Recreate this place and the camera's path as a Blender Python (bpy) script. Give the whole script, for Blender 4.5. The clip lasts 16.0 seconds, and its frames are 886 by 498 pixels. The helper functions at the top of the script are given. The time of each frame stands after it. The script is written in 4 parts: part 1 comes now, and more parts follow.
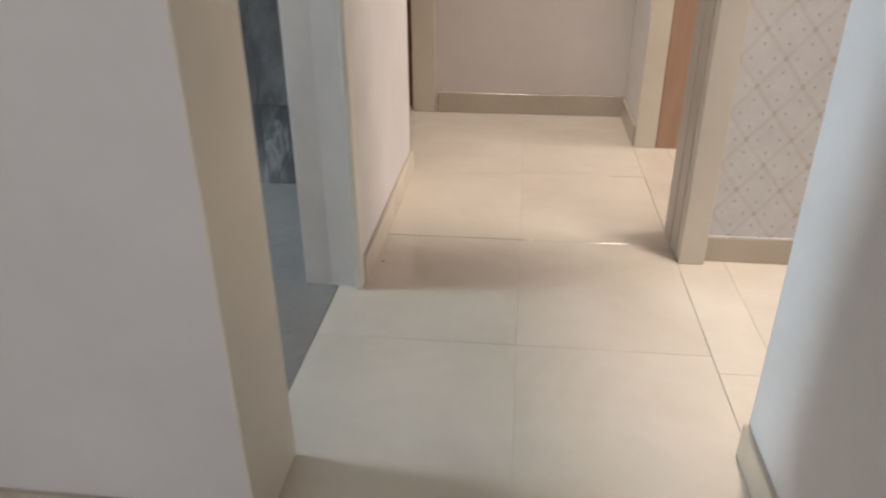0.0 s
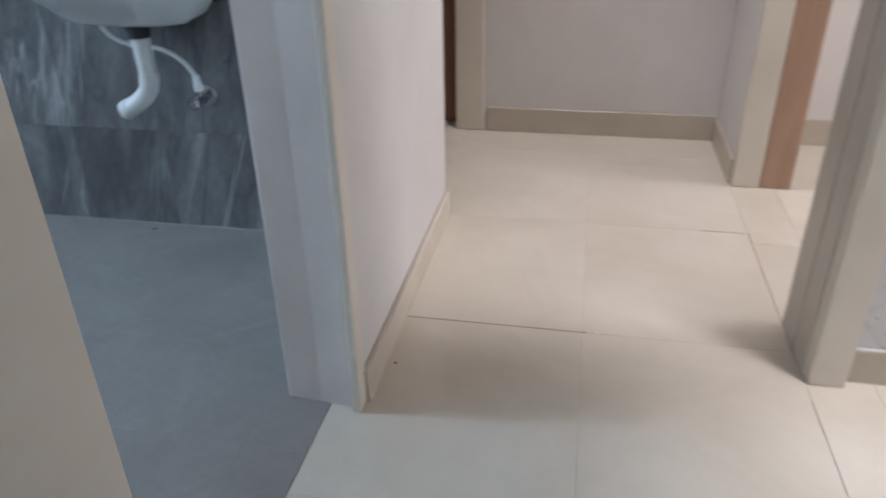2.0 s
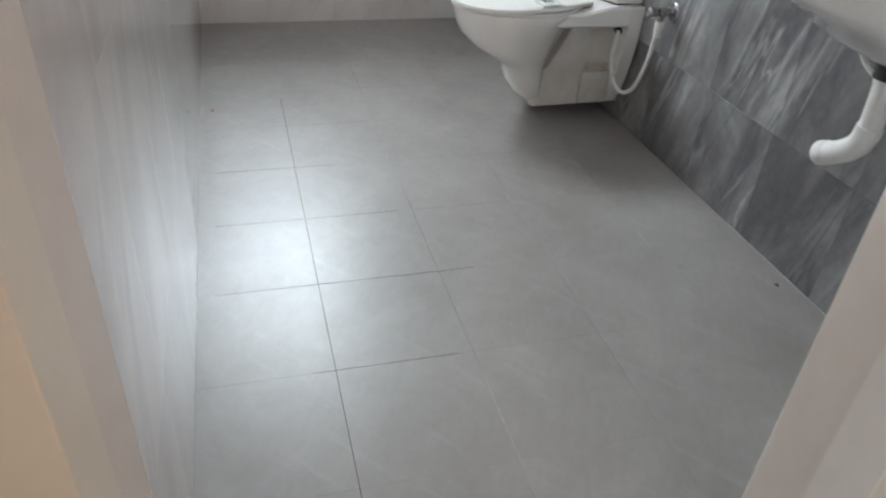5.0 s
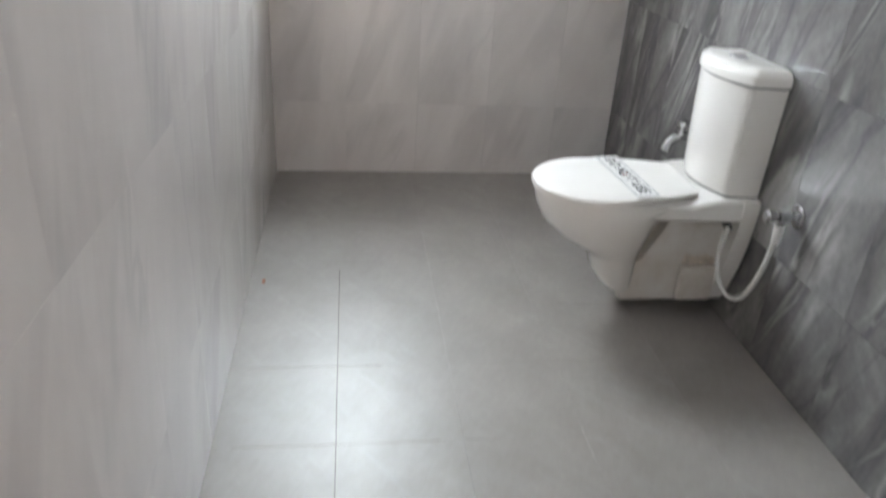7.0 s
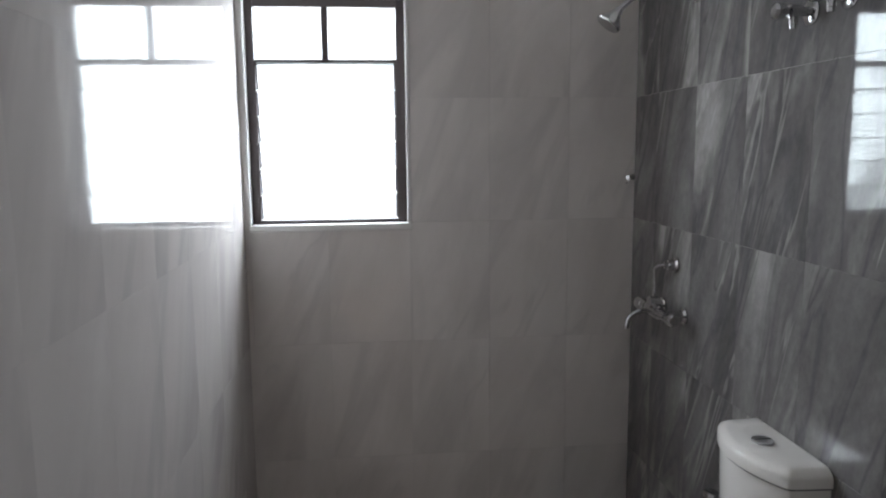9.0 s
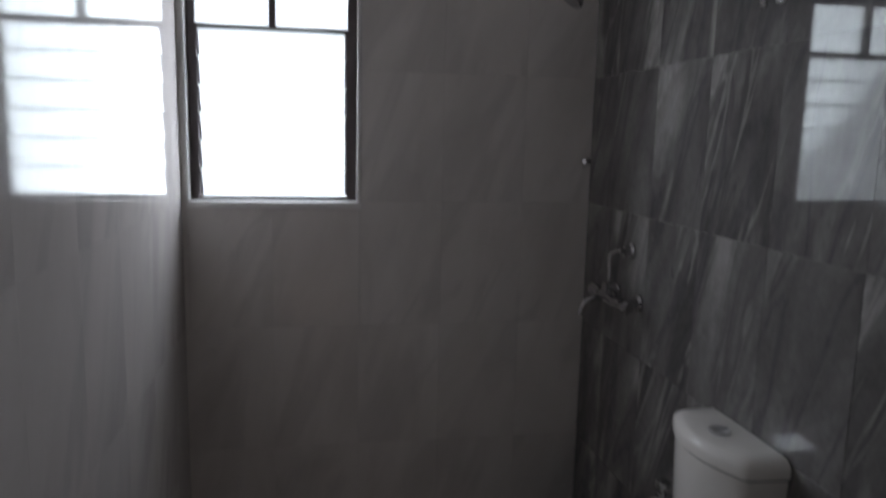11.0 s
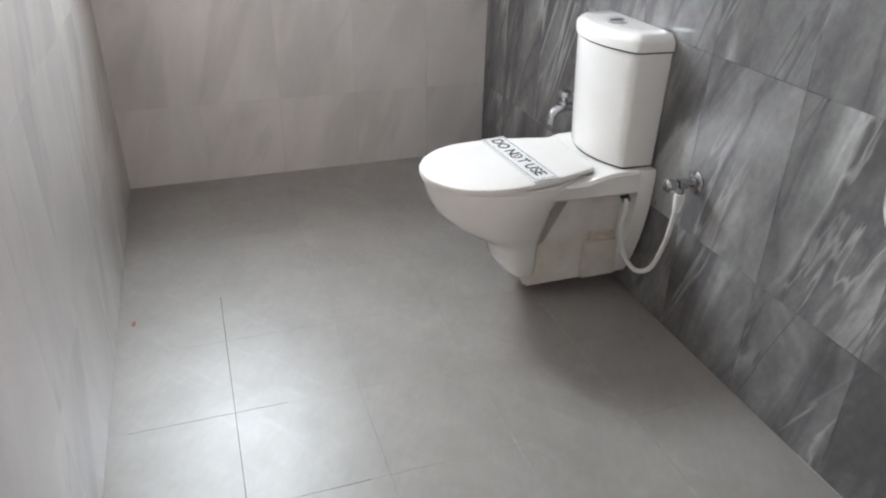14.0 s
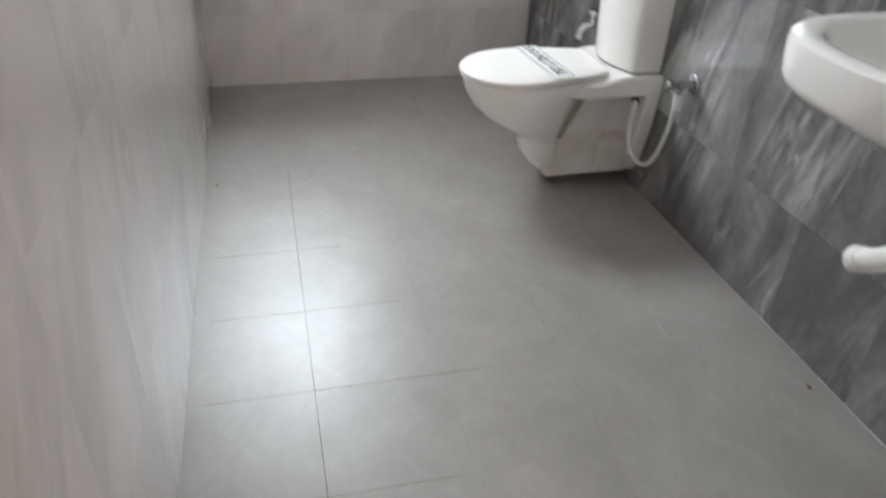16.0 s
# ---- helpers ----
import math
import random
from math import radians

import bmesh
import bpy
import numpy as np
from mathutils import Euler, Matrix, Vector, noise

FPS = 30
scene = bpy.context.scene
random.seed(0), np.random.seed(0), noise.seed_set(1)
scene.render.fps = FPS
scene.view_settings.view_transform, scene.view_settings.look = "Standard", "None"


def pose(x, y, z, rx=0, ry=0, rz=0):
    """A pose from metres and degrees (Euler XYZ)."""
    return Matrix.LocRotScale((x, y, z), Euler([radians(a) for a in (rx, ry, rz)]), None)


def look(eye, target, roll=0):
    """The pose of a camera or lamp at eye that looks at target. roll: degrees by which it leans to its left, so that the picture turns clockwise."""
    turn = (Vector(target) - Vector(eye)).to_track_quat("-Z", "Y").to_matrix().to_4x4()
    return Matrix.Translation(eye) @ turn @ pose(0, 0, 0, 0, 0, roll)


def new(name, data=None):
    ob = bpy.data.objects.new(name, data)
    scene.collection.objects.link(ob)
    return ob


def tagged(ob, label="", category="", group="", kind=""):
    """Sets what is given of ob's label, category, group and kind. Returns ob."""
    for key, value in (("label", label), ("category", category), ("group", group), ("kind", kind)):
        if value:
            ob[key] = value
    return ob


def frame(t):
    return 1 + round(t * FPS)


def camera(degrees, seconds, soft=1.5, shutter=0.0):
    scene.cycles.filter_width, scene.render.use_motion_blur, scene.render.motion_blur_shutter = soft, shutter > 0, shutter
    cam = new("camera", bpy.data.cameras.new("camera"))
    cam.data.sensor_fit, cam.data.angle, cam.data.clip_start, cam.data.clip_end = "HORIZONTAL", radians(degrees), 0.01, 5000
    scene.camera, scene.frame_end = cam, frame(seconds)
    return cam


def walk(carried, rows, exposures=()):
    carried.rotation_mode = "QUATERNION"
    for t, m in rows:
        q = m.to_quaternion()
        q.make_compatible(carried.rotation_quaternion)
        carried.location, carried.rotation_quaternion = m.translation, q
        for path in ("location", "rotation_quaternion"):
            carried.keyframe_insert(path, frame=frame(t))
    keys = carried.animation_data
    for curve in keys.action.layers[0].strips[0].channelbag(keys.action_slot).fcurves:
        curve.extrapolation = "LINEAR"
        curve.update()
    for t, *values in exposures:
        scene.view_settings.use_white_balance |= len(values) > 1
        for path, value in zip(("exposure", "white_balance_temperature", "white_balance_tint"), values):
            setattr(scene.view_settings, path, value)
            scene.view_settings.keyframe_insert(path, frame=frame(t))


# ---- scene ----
cam = camera(63.0, 16.0, 2.1, 0.45)
PATH = [
    (0, (0.31, 0.279, 1.04), (0.112, 2.049, 0.129), -0.3),
    (0.5, (0.357, 0.44, 1.039), (0.235, 2.214, 0.123), -0.0),
    (1, (0.388, 0.585, 1.031), (0.196, 2.355, 0.12), 0.0),
    (1.5, (0.323, 0.781, 1.016), (0.111, 2.554, 0.114), -0.6),
    (2, (0.286, 0.925, 1.012), (-0.065, 2.647, 0.057), -1.2),
    (2.5, (0.317, 1.089, 1.061), (-0.437, 2.666, 0.09), 2.1),
    (3, (0.341, 1.2, 1.092), (-0.728, 2.565, 0.095), 0.5),
    (3.5, (0.299, 1.321, 1.057), (-0.966, 2.48, 0.03), 2.0),
    (4, (0.257, 1.395, 1.053), (-1.157, 2.3, -0.034), 3.8),
    (4.2, (0.244, 1.413, 1.045), (-1.223, 2.192, -0.07), 4.0),
    (6.5, (-0.082, 1.576, 1.158), (-1.751, 1.863, 0.094), 2.8),
    (7, (-0.231, 1.629, 1.18), (-1.991, 1.886, 0.265), 3.7),
    (7.5, (-0.36, 1.68, 1.27), (-2.242, 1.845, 0.615), 2.5),
    (8, (-0.449, 1.684, 1.351), (-2.393, 1.818, 0.901), 2.3),
    (8.5, (-0.515, 1.694, 1.447), (-2.481, 1.91, 1.152), 2.4),
    (8.7, (-0.537, 1.746, 1.479), (-2.508, 1.929, 1.196), -0.1),
    (10.8, (-0.668, 1.815, 1.512), (-2.632, 2.096, 1.266), 0.1),
    (11, (-0.668, 1.764, 1.458), (-2.610, 2.113, 1.148), 1.3),
    (11.5, (-0.700, 1.740, 1.393), (-2.605, 2.122, 0.908), 2.1),
    (12, (-0.730, 1.735, 1.354), (-2.573, 2.080, 0.656), 2.0),
    (12.5, (-0.669, 1.726, 1.248), (-2.448, 2.082, 0.407), 3.4),
    (13, (-0.61, 1.685, 1.205), (-2.305, 2.1, 0.229), 2.9),
    (13.5, (-0.517, 1.64, 1.187), (-2.188, 2.134, 0.204), 2.0),
    (14, (-0.428, 1.626, 1.179), (-2.08, 2.201, 0.209), 1.0),
    (14.5, (-0.325, 1.642, 1.188), (-1.999, 2.196, 0.243), 1.0),
    (15, (-0.157, 1.65, 1.216), (-1.887, 2.075, 0.307), 3.1),
    (15.5, (-0.05, 1.635, 1.214), (-1.767, 1.942, 0.236), 3.9),
    (16, (0.016, 1.566, 1.169), (-1.615, 1.987, 0.09), 2.2),
]
EXPOSURES = [
    (0.0, 0.24, 7000, 19), (0.5, 0.13, 6650, 20), (1.5, 0.06, 6200, 17), (2.5, 0.23, 5850, 17), (3.0, 0.38, 6050, 19), (3.5, 0.37, 6400, 19), (4.2, 0.43, 7150, 22),
    (6.3, 0.55, 8050, 26), (7.0, 0.55, 8050, 26), (8.0, 0.27, 8100, 27), (8.7, -0.61, 8050, 28), (10.8, -2.2, 7950, 32), (11.5, -1.68, 7950, 31),
    (12.0, -0.88, 8050, 27), (12.5, 0.04, 8100, 26), (13.0, 0.23, 8100, 26), (13.5, 0.58, 8100, 28), (14.6, 0.64, 8100, 28), (16.0, 0.57, 8100, 27),
]
walk(cam, [(t, look(eye, target, roll)) for t, eye, target, roll in PATH], EXPOSURES)

# ---- light ----
world = bpy.data.worlds.new("sky")
scene.world = world
world.use_nodes = True
wn = world.node_tree
sky = wn.nodes.new("ShaderNodeTexSky")
sky.sky_type = "NISHITA"
sky.sun_disc = False
sky.sun_elevation, sky.sun_rotation = radians(50), radians(200)
wn.links.new(sky.outputs[0], wn.nodes["Background"].inputs[0])
wn.nodes["Background"].inputs[1].default_value = 0.12


def sun():
    d = bpy.data.lights.new("sun", "SUN")
    d.energy, d.angle, d.color = 1.0, radians(12), (1.0, 0.95, 0.88)
    new("sun", d).matrix_world = look((0, 0, 30), (-6, -14, 10))


def window_light(name, eye, target, w, h, watts, colour):
    d = bpy.data.lights.new(name, "AREA")
    d.shape, d.size, d.size_y, d.energy, d.color = "RECTANGLE", w, h, watts, colour
    new(name, d).matrix_world = look(eye, target)


sun()
window_light("bath_window_light", (-3.62, 1.52, 1.62), (0, 1.52, 1.5), 1.1, 1.05, 206, (0.59, 0.826, 1.0))
# Living room, bedroom and entry windows are unseen, added to light the hall.
window_light("living_added_light", (4.12, 1.45, 1.5), (0, 1.45, 1.3), 1.5, 1.4, 24, (1.0, 0.95, 0.885))
window_light("bedroom_added_light", (3.42, 3.15, 1.5), (0, 3.15, 1.2), 0.9, 1.2, 40, (1.0, 0.96, 0.9))
window_light("entry_added_light", (-1.0, -2.72, 1.5), (-0.6, 0, 1.3), 1.4, 1.3, 26, (0.84, 0.94, 1.0))


def downlight(eye, target, angle, watts, colour):
    d = bpy.data.lights.new("ceiling_downlight", "SPOT")
    d.energy, d.color, d.spot_size, d.spot_blend, d.shadow_soft_size = watts, colour, radians(angle), 0.6, 0.06
    new("ceiling_downlight", d).matrix_world = look(eye, target)


downlight((0.96, 2.12, 2.71), (0.93, 1.95, 0), 56, 195, (1.0, 0.955, 0.89))
downlight((0.28, 3.28, 2.71), (0.28, 3.27, 0), 44, 112, (1.0, 0.95, 0.885))

# ---- materials ----


def node_mat(name, rough=0.5, metal=0.0, colour=(0.8, 0.8, 0.8)):
    m = bpy.data.materials.new(name)
    m.use_nodes = True
    b = m.node_tree.nodes["Principled BSDF"]
    b.inputs["Roughness"].default_value, b.inputs["Metallic"].default_value = rough, metal
    b.inputs["Base Color"].default_value = (*colour, 1)
    return m, m.node_tree, b


def node(nt, kind, **values):
    n = nt.nodes.new(kind)
    for k, v in values.items():
        n.inputs[k].default_value = v
    return n


def ramp(nt, fac, stops):
    n = nt.nodes.new("ShaderNodeValToRGB")
    while len(n.color_ramp.elements) < len(stops):
        n.color_ramp.elements.new(0.5)
    for e, (p, c) in zip(n.color_ramp.elements, stops):
        e.position, e.color = p, (*c, 1) if len(c) == 3 else c
    nt.links.new(fac, n.inputs[0])
    return n.outputs[0]


def mix(nt, mode, fac, a, b):
    n = nt.nodes.new("ShaderNodeMix")
    n.data_type, n.blend_type = "RGBA", mode
    for sock, v in ((n.inputs[0], fac), (n.inputs[6], a), (n.inputs[7], b)):
        if isinstance(v, (int, float)):
            sock.default_value = v
        elif isinstance(v, tuple):
            sock.default_value = (*v, 1)
        else:
            nt.links.new(v, sock)
    return n.outputs[2]


def coords(nt, per_piece=True, rotate=0.0, scale=(1, 1, 1), origin="Object"):
    tc = nt.nodes.new("ShaderNodeTexCoord")
    out = tc.outputs[origin]
    if per_piece:
        info = nt.nodes.new("ShaderNodeObjectInfo")
        mul = nt.nodes.new("ShaderNodeVectorMath")
        mul.operation = "MULTIPLY_ADD"
        nt.links.new(info.outputs["Random"], mul.inputs[0])
        mul.inputs[1].default_value = (37.0, 53.0, 19.0)
        nt.links.new(out, mul.inputs[2])
        out = mul.outputs[0]
    rot = nt.nodes.new("ShaderNodeMapping")
    rot.inputs["Rotation"].default_value = (0, 0, rotate)
    nt.links.new(out, rot.inputs["Vector"])
    sc = nt.nodes.new("ShaderNodeMapping")
    sc.inputs["Scale"].default_value = scale
    nt.links.new(rot.outputs[0], sc.inputs["Vector"])
    return sc.outputs[0]


def noise_fac(nt, vec, scale, detail=4, rough=0.55, distort=0.0):
    n = node(nt, "ShaderNodeTexNoise", Scale=scale, Detail=detail, Roughness=rough, Distortion=distort)
    nt.links.new(vec, n.inputs["Vector"])
    return n.outputs["Fac"]


def bump(nt, b, fac, strength, dist=0.002):
    n = node(nt, "ShaderNodeBump", Strength=strength, Distance=dist)
    nt.links.new(fac, n.inputs["Height"])
    nt.links.new(n.outputs[0], b.inputs["Normal"])


def contour(nt, fac, at, width):
    """White along the line where fac crosses a level."""
    return ramp(nt, fac, [(at - width, (0, 0, 0)), (at, (1, 1, 1)), (at + width, (0, 0, 0))])


def grey_marble():
    m, nt, b = node_mat("dark_marble_tile", 0.035)
    lean = radians(15)
    base = ramp(nt, noise_fac(nt, coords(nt, True, lean, (3.4, 1.3, 1)), 1.3, 5, 0.55, 1.0), [(0.3, (0.095, 0.090, 0.0885)), (0.5, (0.148, 0.141, 0.1385)), (0.7, (0.218, 0.209, 0.205))])
    fine = ramp(nt, noise_fac(nt, coords(nt, True, lean, (18, 3.6, 1)), 1.0, 6, 0.7, 0.8), [(0.3, (0.95,) * 3), (0.7, (1.05,) * 3)])
    col = mix(nt, "MULTIPLY", 1.0, base, fine)
    # broad pale bands that taper out along the lean
    gate = ramp(nt, noise_fac(nt, coords(nt, True, lean, (2.6, 1.5, 1)), 1.2, 3, 0.5), [(0.48, (0, 0, 0)), (0.6, (1, 1, 1))])
    broad = ramp(nt, noise_fac(nt, coords(nt, True, lean * 1.05, (4.8, 0.95, 1)), 1.0, 4, 0.52, 1.0), [(0.52, (0, 0, 0)), (0.60, (0.66,) * 3), (0.70, (0.42,) * 3)])
    col = mix(nt, "MIX", mix(nt, "MULTIPLY", 1.0, broad, ramp(nt, gate, [(0, (0.15,) * 3), (1, (1, 1, 1))])), col, (0.40, 0.39, 0.375))
    # dark bluish flanks of the bands
    flank = contour(nt, noise_fac(nt, coords(nt, True, lean * 1.05, (4.8, 0.95, 1)), 1.0, 4, 0.52, 1.0), 0.45, 0.04)
    col = mix(nt, "MIX", mix(nt, "MULTIPLY", 1.0, flank, (0.55, 0.55, 0.55)), col, (0.075, 0.074, 0.08))
    # thin bright veins
    thin = contour(nt, noise_fac(nt, coords(nt, True, lean * 1.2, (5.0, 0.7, 1)), 1.0, 4, 0.55, 0.9), 0.5, 0.02)
    thin = mix(nt, "MULTIPLY", 1.0, mix(nt, "MULTIPLY", 1.0, thin, ramp(nt, gate, [(0, (0.1,) * 3), (1, (1, 1, 1))])), (0.42,) * 3)
    col = mix(nt, "MIX", thin, col, (0.50, 0.485, 0.465))
    crack = contour(nt, noise_fac(nt, coords(nt, True, lean * 1.3, (5, 0.7, 1)), 1.2, 3, 0.5, 0.4), 0.40, 0.009)
    col = mix(nt, "MIX", mix(nt, "MULTIPLY", 1.0, crack, (0.55, 0.55, 0.55)), col, (0.05, 0.048, 0.05))
    speckle = ramp(nt, noise_fac(nt, coords(nt, True, 0.3, (1.6, 1, 1)), 34, 5, 0.7), [(0.32, (0.88,) * 3), (0.68, (1.12,) * 3)])
    col = mix(nt, "MULTIPLY", 1.0, col, speckle)
    info = nt.nodes.new("ShaderNodeObjectInfo")
    col = mix(nt, "MULTIPLY", 1.0, col, ramp(nt, info.outputs["Random"], [(0, (0.93,) * 3), (1, (1.07,) * 3)]))
    nt.links.new(col, b.inputs["Base Color"])
    b.inputs["IOR"].default_value = 1.52
    bump(nt, b, noise_fac(nt, coords(nt, True, 0, (1, 1, 1)), 5.0, 2), 0.025, 0.002)
    return m


def pale_marble():
    m, nt, b = node_mat("light_marble_tile", 0.055)
    col = ramp(nt, noise_fac(nt, coords(nt, True, radians(16), (2.6, 0.9, 1)), 1.6, 5, 0.55, 0.9), [(0.28, (0.568, 0.53, 0.510)), (0.5, (0.623, 0.583, 0.561)), (0.75, (0.675, 0.635, 0.612))])
    # soft leaf-shaped grey clouds
    cloud = ramp(nt, noise_fac(nt, coords(nt, True, radians(20), (3.4, 0.8, 1)), 1.0, 4, 0.5, 1.0), [(0.52, (1, 1, 1)), (0.60, (0.83, 0.835, 0.845)), (0.74, (0.96,) * 3)])
    col = mix(nt, "MULTIPLY", 0.62, col, cloud)
    # short darker strokes
    gate = ramp(nt, noise_fac(nt, coords(nt, True, radians(24), (3.5, 2.2, 1)), 1.2, 3, 0.5), [(0.52, (0, 0, 0)), (0.64, (1, 1, 1))])
    stroke = contour(nt, noise_fac(nt, coords(nt, True, radians(25), (5, 1.0, 1)), 1.2, 3, 0.5, 0.5), 0.5, 0.04)
    col = mix(nt, "MIX", mix(nt, "MULTIPLY", 1.0, mix(nt, "MULTIPLY", 1.0, stroke, gate), (0.25,) * 3), col, (0.36, 0.35, 0.35))
    streak = ramp(nt, noise_fac(nt, coords(nt, True, radians(18), (30, 2.5, 1)), 1.0, 5, 0.65, 0.5), [(0.3, (0.985,) * 3), (0.7, (1.012,) * 3)])
    col = mix(nt, "MULTIPLY", 1.0, col, streak)
    nt.links.new(col, b.inputs["Base Color"])
    b.inputs["IOR"].default_value = 1.5
    bump(nt, b, noise_fac(nt, coords(nt, True, 0, (1, 1, 1)), 5.0, 2), 0.03, 0.002)
    return m


dark_marble = grey_marble()
light_marble = pale_marble()


def matt_tile():
    m, nt, b = node_mat("grey_floor_tile", 0.42)
    own = coords(nt)
    geo = nt.nodes.new("ShaderNodeNewGeometry")
    col = ramp(nt, noise_fac(nt, own, 4, 6, 0.55, 0.3), [(0.25, (0.262, 0.238, 0.221)), (0.75, (0.288, 0.262, 0.245))])
    cloud = ramp(nt, noise_fac(nt, geo.outputs["Position"], 3.2, 7, 0.68, 0.4), [(0.3, (0.84, 0.835, 0.83)), (0.72, (1.10, 1.10, 1.10))])
    col = mix(nt, "MULTIPLY", 1.0, col, cloud)
    grain = ramp(nt, noise_fac(nt, coords(nt, True, 0.5, (20, 60, 1)), 1.0, 5, 0.7), [(0.3, (0.95,) * 3), (0.7, (1.05,) * 3)])
    col = mix(nt, "MULTIPLY", 1.0, col, grain)
    scuff = ramp(nt, noise_fac(nt, coords(nt, True, 0.9, (24, 3.0, 1)), 1.0, 5, 0.7), [(0.56, (0, 0, 0)), (0.74, (0.2,) * 3)])
    col = mix(nt, "MIX", scuff, col, (0.40, 0.395, 0.385))
    nt.links.new(col, b.inputs["Base Color"])
    smudge = noise_fac(nt, geo.outputs["Position"], 13, 7, 0.75, 0.5)
    b.inputs["IOR"].default_value = 1.5
    nt.links.new(ramp(nt, smudge, [(0.32, (0.36,) * 3), (0.5, (0.40,) * 3), (0.68, (0.465,) * 3)]), b.inputs["Roughness"])
    bump(nt, b, noise_fac(nt, own, 60, 4), 0.03, 0.001)
    return m


def cream_tile():
    m, nt, b = node_mat("cream_vitrified_tile", 0.16)
    v = coords(nt)
    col = ramp(nt, noise_fac(nt, v, 2.2, 6, 0.6, 0.8), [(0.3, (0.60, 0.53, 0.435)), (0.7, (0.69, 0.625, 0.53))])
    faint = ramp(nt, noise_fac(nt, coords(nt, True, 0.2, (1.5, 8, 1)), 2, 5, 0.6), [(0.4, (0.985,) * 3), (0.7, (1.015,) * 3)])
    nt.links.new(mix(nt, "MULTIPLY", 1.0, col, faint), b.inputs["Base Color"])
    nt.links.new(ramp(nt, noise_fac(nt, v, 7, 5, 0.7), [(0.35, (0.12,) * 3), (0.8, (0.24,) * 3)]), b.inputs["Roughness"])
    return m


def plaster(name, colour, rough=0.6, mottling=0.05, relief=0.12):
    m, nt, b = node_mat(name, rough)
    v = coords(nt, False)
    lo, hi = [tuple(c * k for c in colour) for k in (1 - mottling, 1 + mottling)]
    col = ramp(nt, noise_fac(nt, v, 2.5, 6, 0.6), [(0.3, lo), (0.7, hi)])
    smear = ramp(nt, noise_fac(nt, v, 7, 5, 0.65), [(0.3, (0.975,) * 3), (0.75, (1.015,) * 3)])
    nt.links.new(mix(nt, "MULTIPLY", 1.0, col, smear), b.inputs["Base Color"])
    bump(nt, b, noise_fac(nt, v, 90, 4), relief, 0.002)
    return m


def wallpaper():
    m, nt, b = node_mat("lattice_wallpaper", 0.75)
    v = coords(nt, False)
    sep = nt.nodes.new("ShaderNodeSeparateXYZ")
    nt.links.new(v, sep.inputs[0])

    def calc(op, a, c=None, d=None):
        n = nt.nodes.new("ShaderNodeMath")
        n.operation = op
        for sock, val in zip(n.inputs, (a, c, d)):
            if val is None:
                continue
            if isinstance(val, (int, float)):
                sock.default_value = val
            else:
                nt.links.new(val, sock)
        return n.outputs[0]

    wob = calc("MULTIPLY", calc("SUBTRACT", noise_fac(nt, v, 18, 3), 0.5), 0.012)
    xs = calc("DIVIDE", calc("ADD", calc("ADD", sep.outputs[0], 0.016), wob), 0.12)
    zs = calc("DIVIDE", calc("SUBTRACT", sep.outputs[2], 0.007), 0.151)
    p, q = calc("ADD", xs, zs), calc("SUBTRACT", xs, zs)
    dp = calc("ABSOLUTE", calc("SUBTRACT", calc("FRACT", p), 0.5))
    dq = calc("ABSOLUTE", calc("SUBTRACT", calc("FRACT", q), 0.5))
    near = calc("MINIMUM", dp, dq)
    lattice = calc("SUBTRACT", 1.0, calc("SMOOTH_MIN", calc("DIVIDE", near, 0.085), 1.0, 0.1))
    cross = calc("LESS_THAN", calc("ADD", dp, dq), 0.10)
    hp = calc("ABSOLUTE", calc("SUBTRACT", calc("FRACT", calc("MULTIPLY", p, 2.0)), 0.5))
    hq = calc("ABSOLUTE", calc("SUBTRACT", calc("FRACT", calc("MULTIPLY", q, 2.0)), 0.5))
    dots = calc("MULTIPLY", calc("LESS_THAN", calc("ADD", hp, hq), 0.10), calc("GREATER_THAN", near, 0.12))
    broken = ramp(nt, noise_fac(nt, v, 40, 4, 0.7), [(0.35, (0.1,) * 3), (0.65, (0.33,) * 3)])
    grain = ramp(nt, noise_fac(nt, v, 24, 5, 0.65), [(0.3, (0.60, 0.585, 0.565)), (0.7, (0.665, 0.65, 0.635))])
    col = mix(nt, "MIX", calc("MULTIPLY", lattice, broken), grain, (0.42, 0.335, 0.25))
    col = mix(nt, "MIX", calc("MULTIPLY", cross, 0.34), col, (0.38, 0.28, 0.2))
    col = mix(nt, "MIX", calc("MULTIPLY", dots, 0.5), col, (0.27, 0.28, 0.32))
    nt.links.new(col, b.inputs["Base Color"])
    bump(nt, b, noise_fac(nt, v, 120, 3), 0.15, 0.001)
    return m


def wood(name, a, c, rough=0.4):
    m, nt, b = node_mat(name, rough)
    col = ramp(nt, noise_fac(nt, coords(nt, False, 0, (30, 30, 1.6)), 1.0, 6, 0.6, 0.6), [(0.3, a), (0.7, c)])
    nt.links.new(col, b.inputs["Base Color"])
    bump(nt, b, noise_fac(nt, coords(nt, False, 0, (60, 60, 3)), 1.0, 4), 0.15, 0.001)
    return m


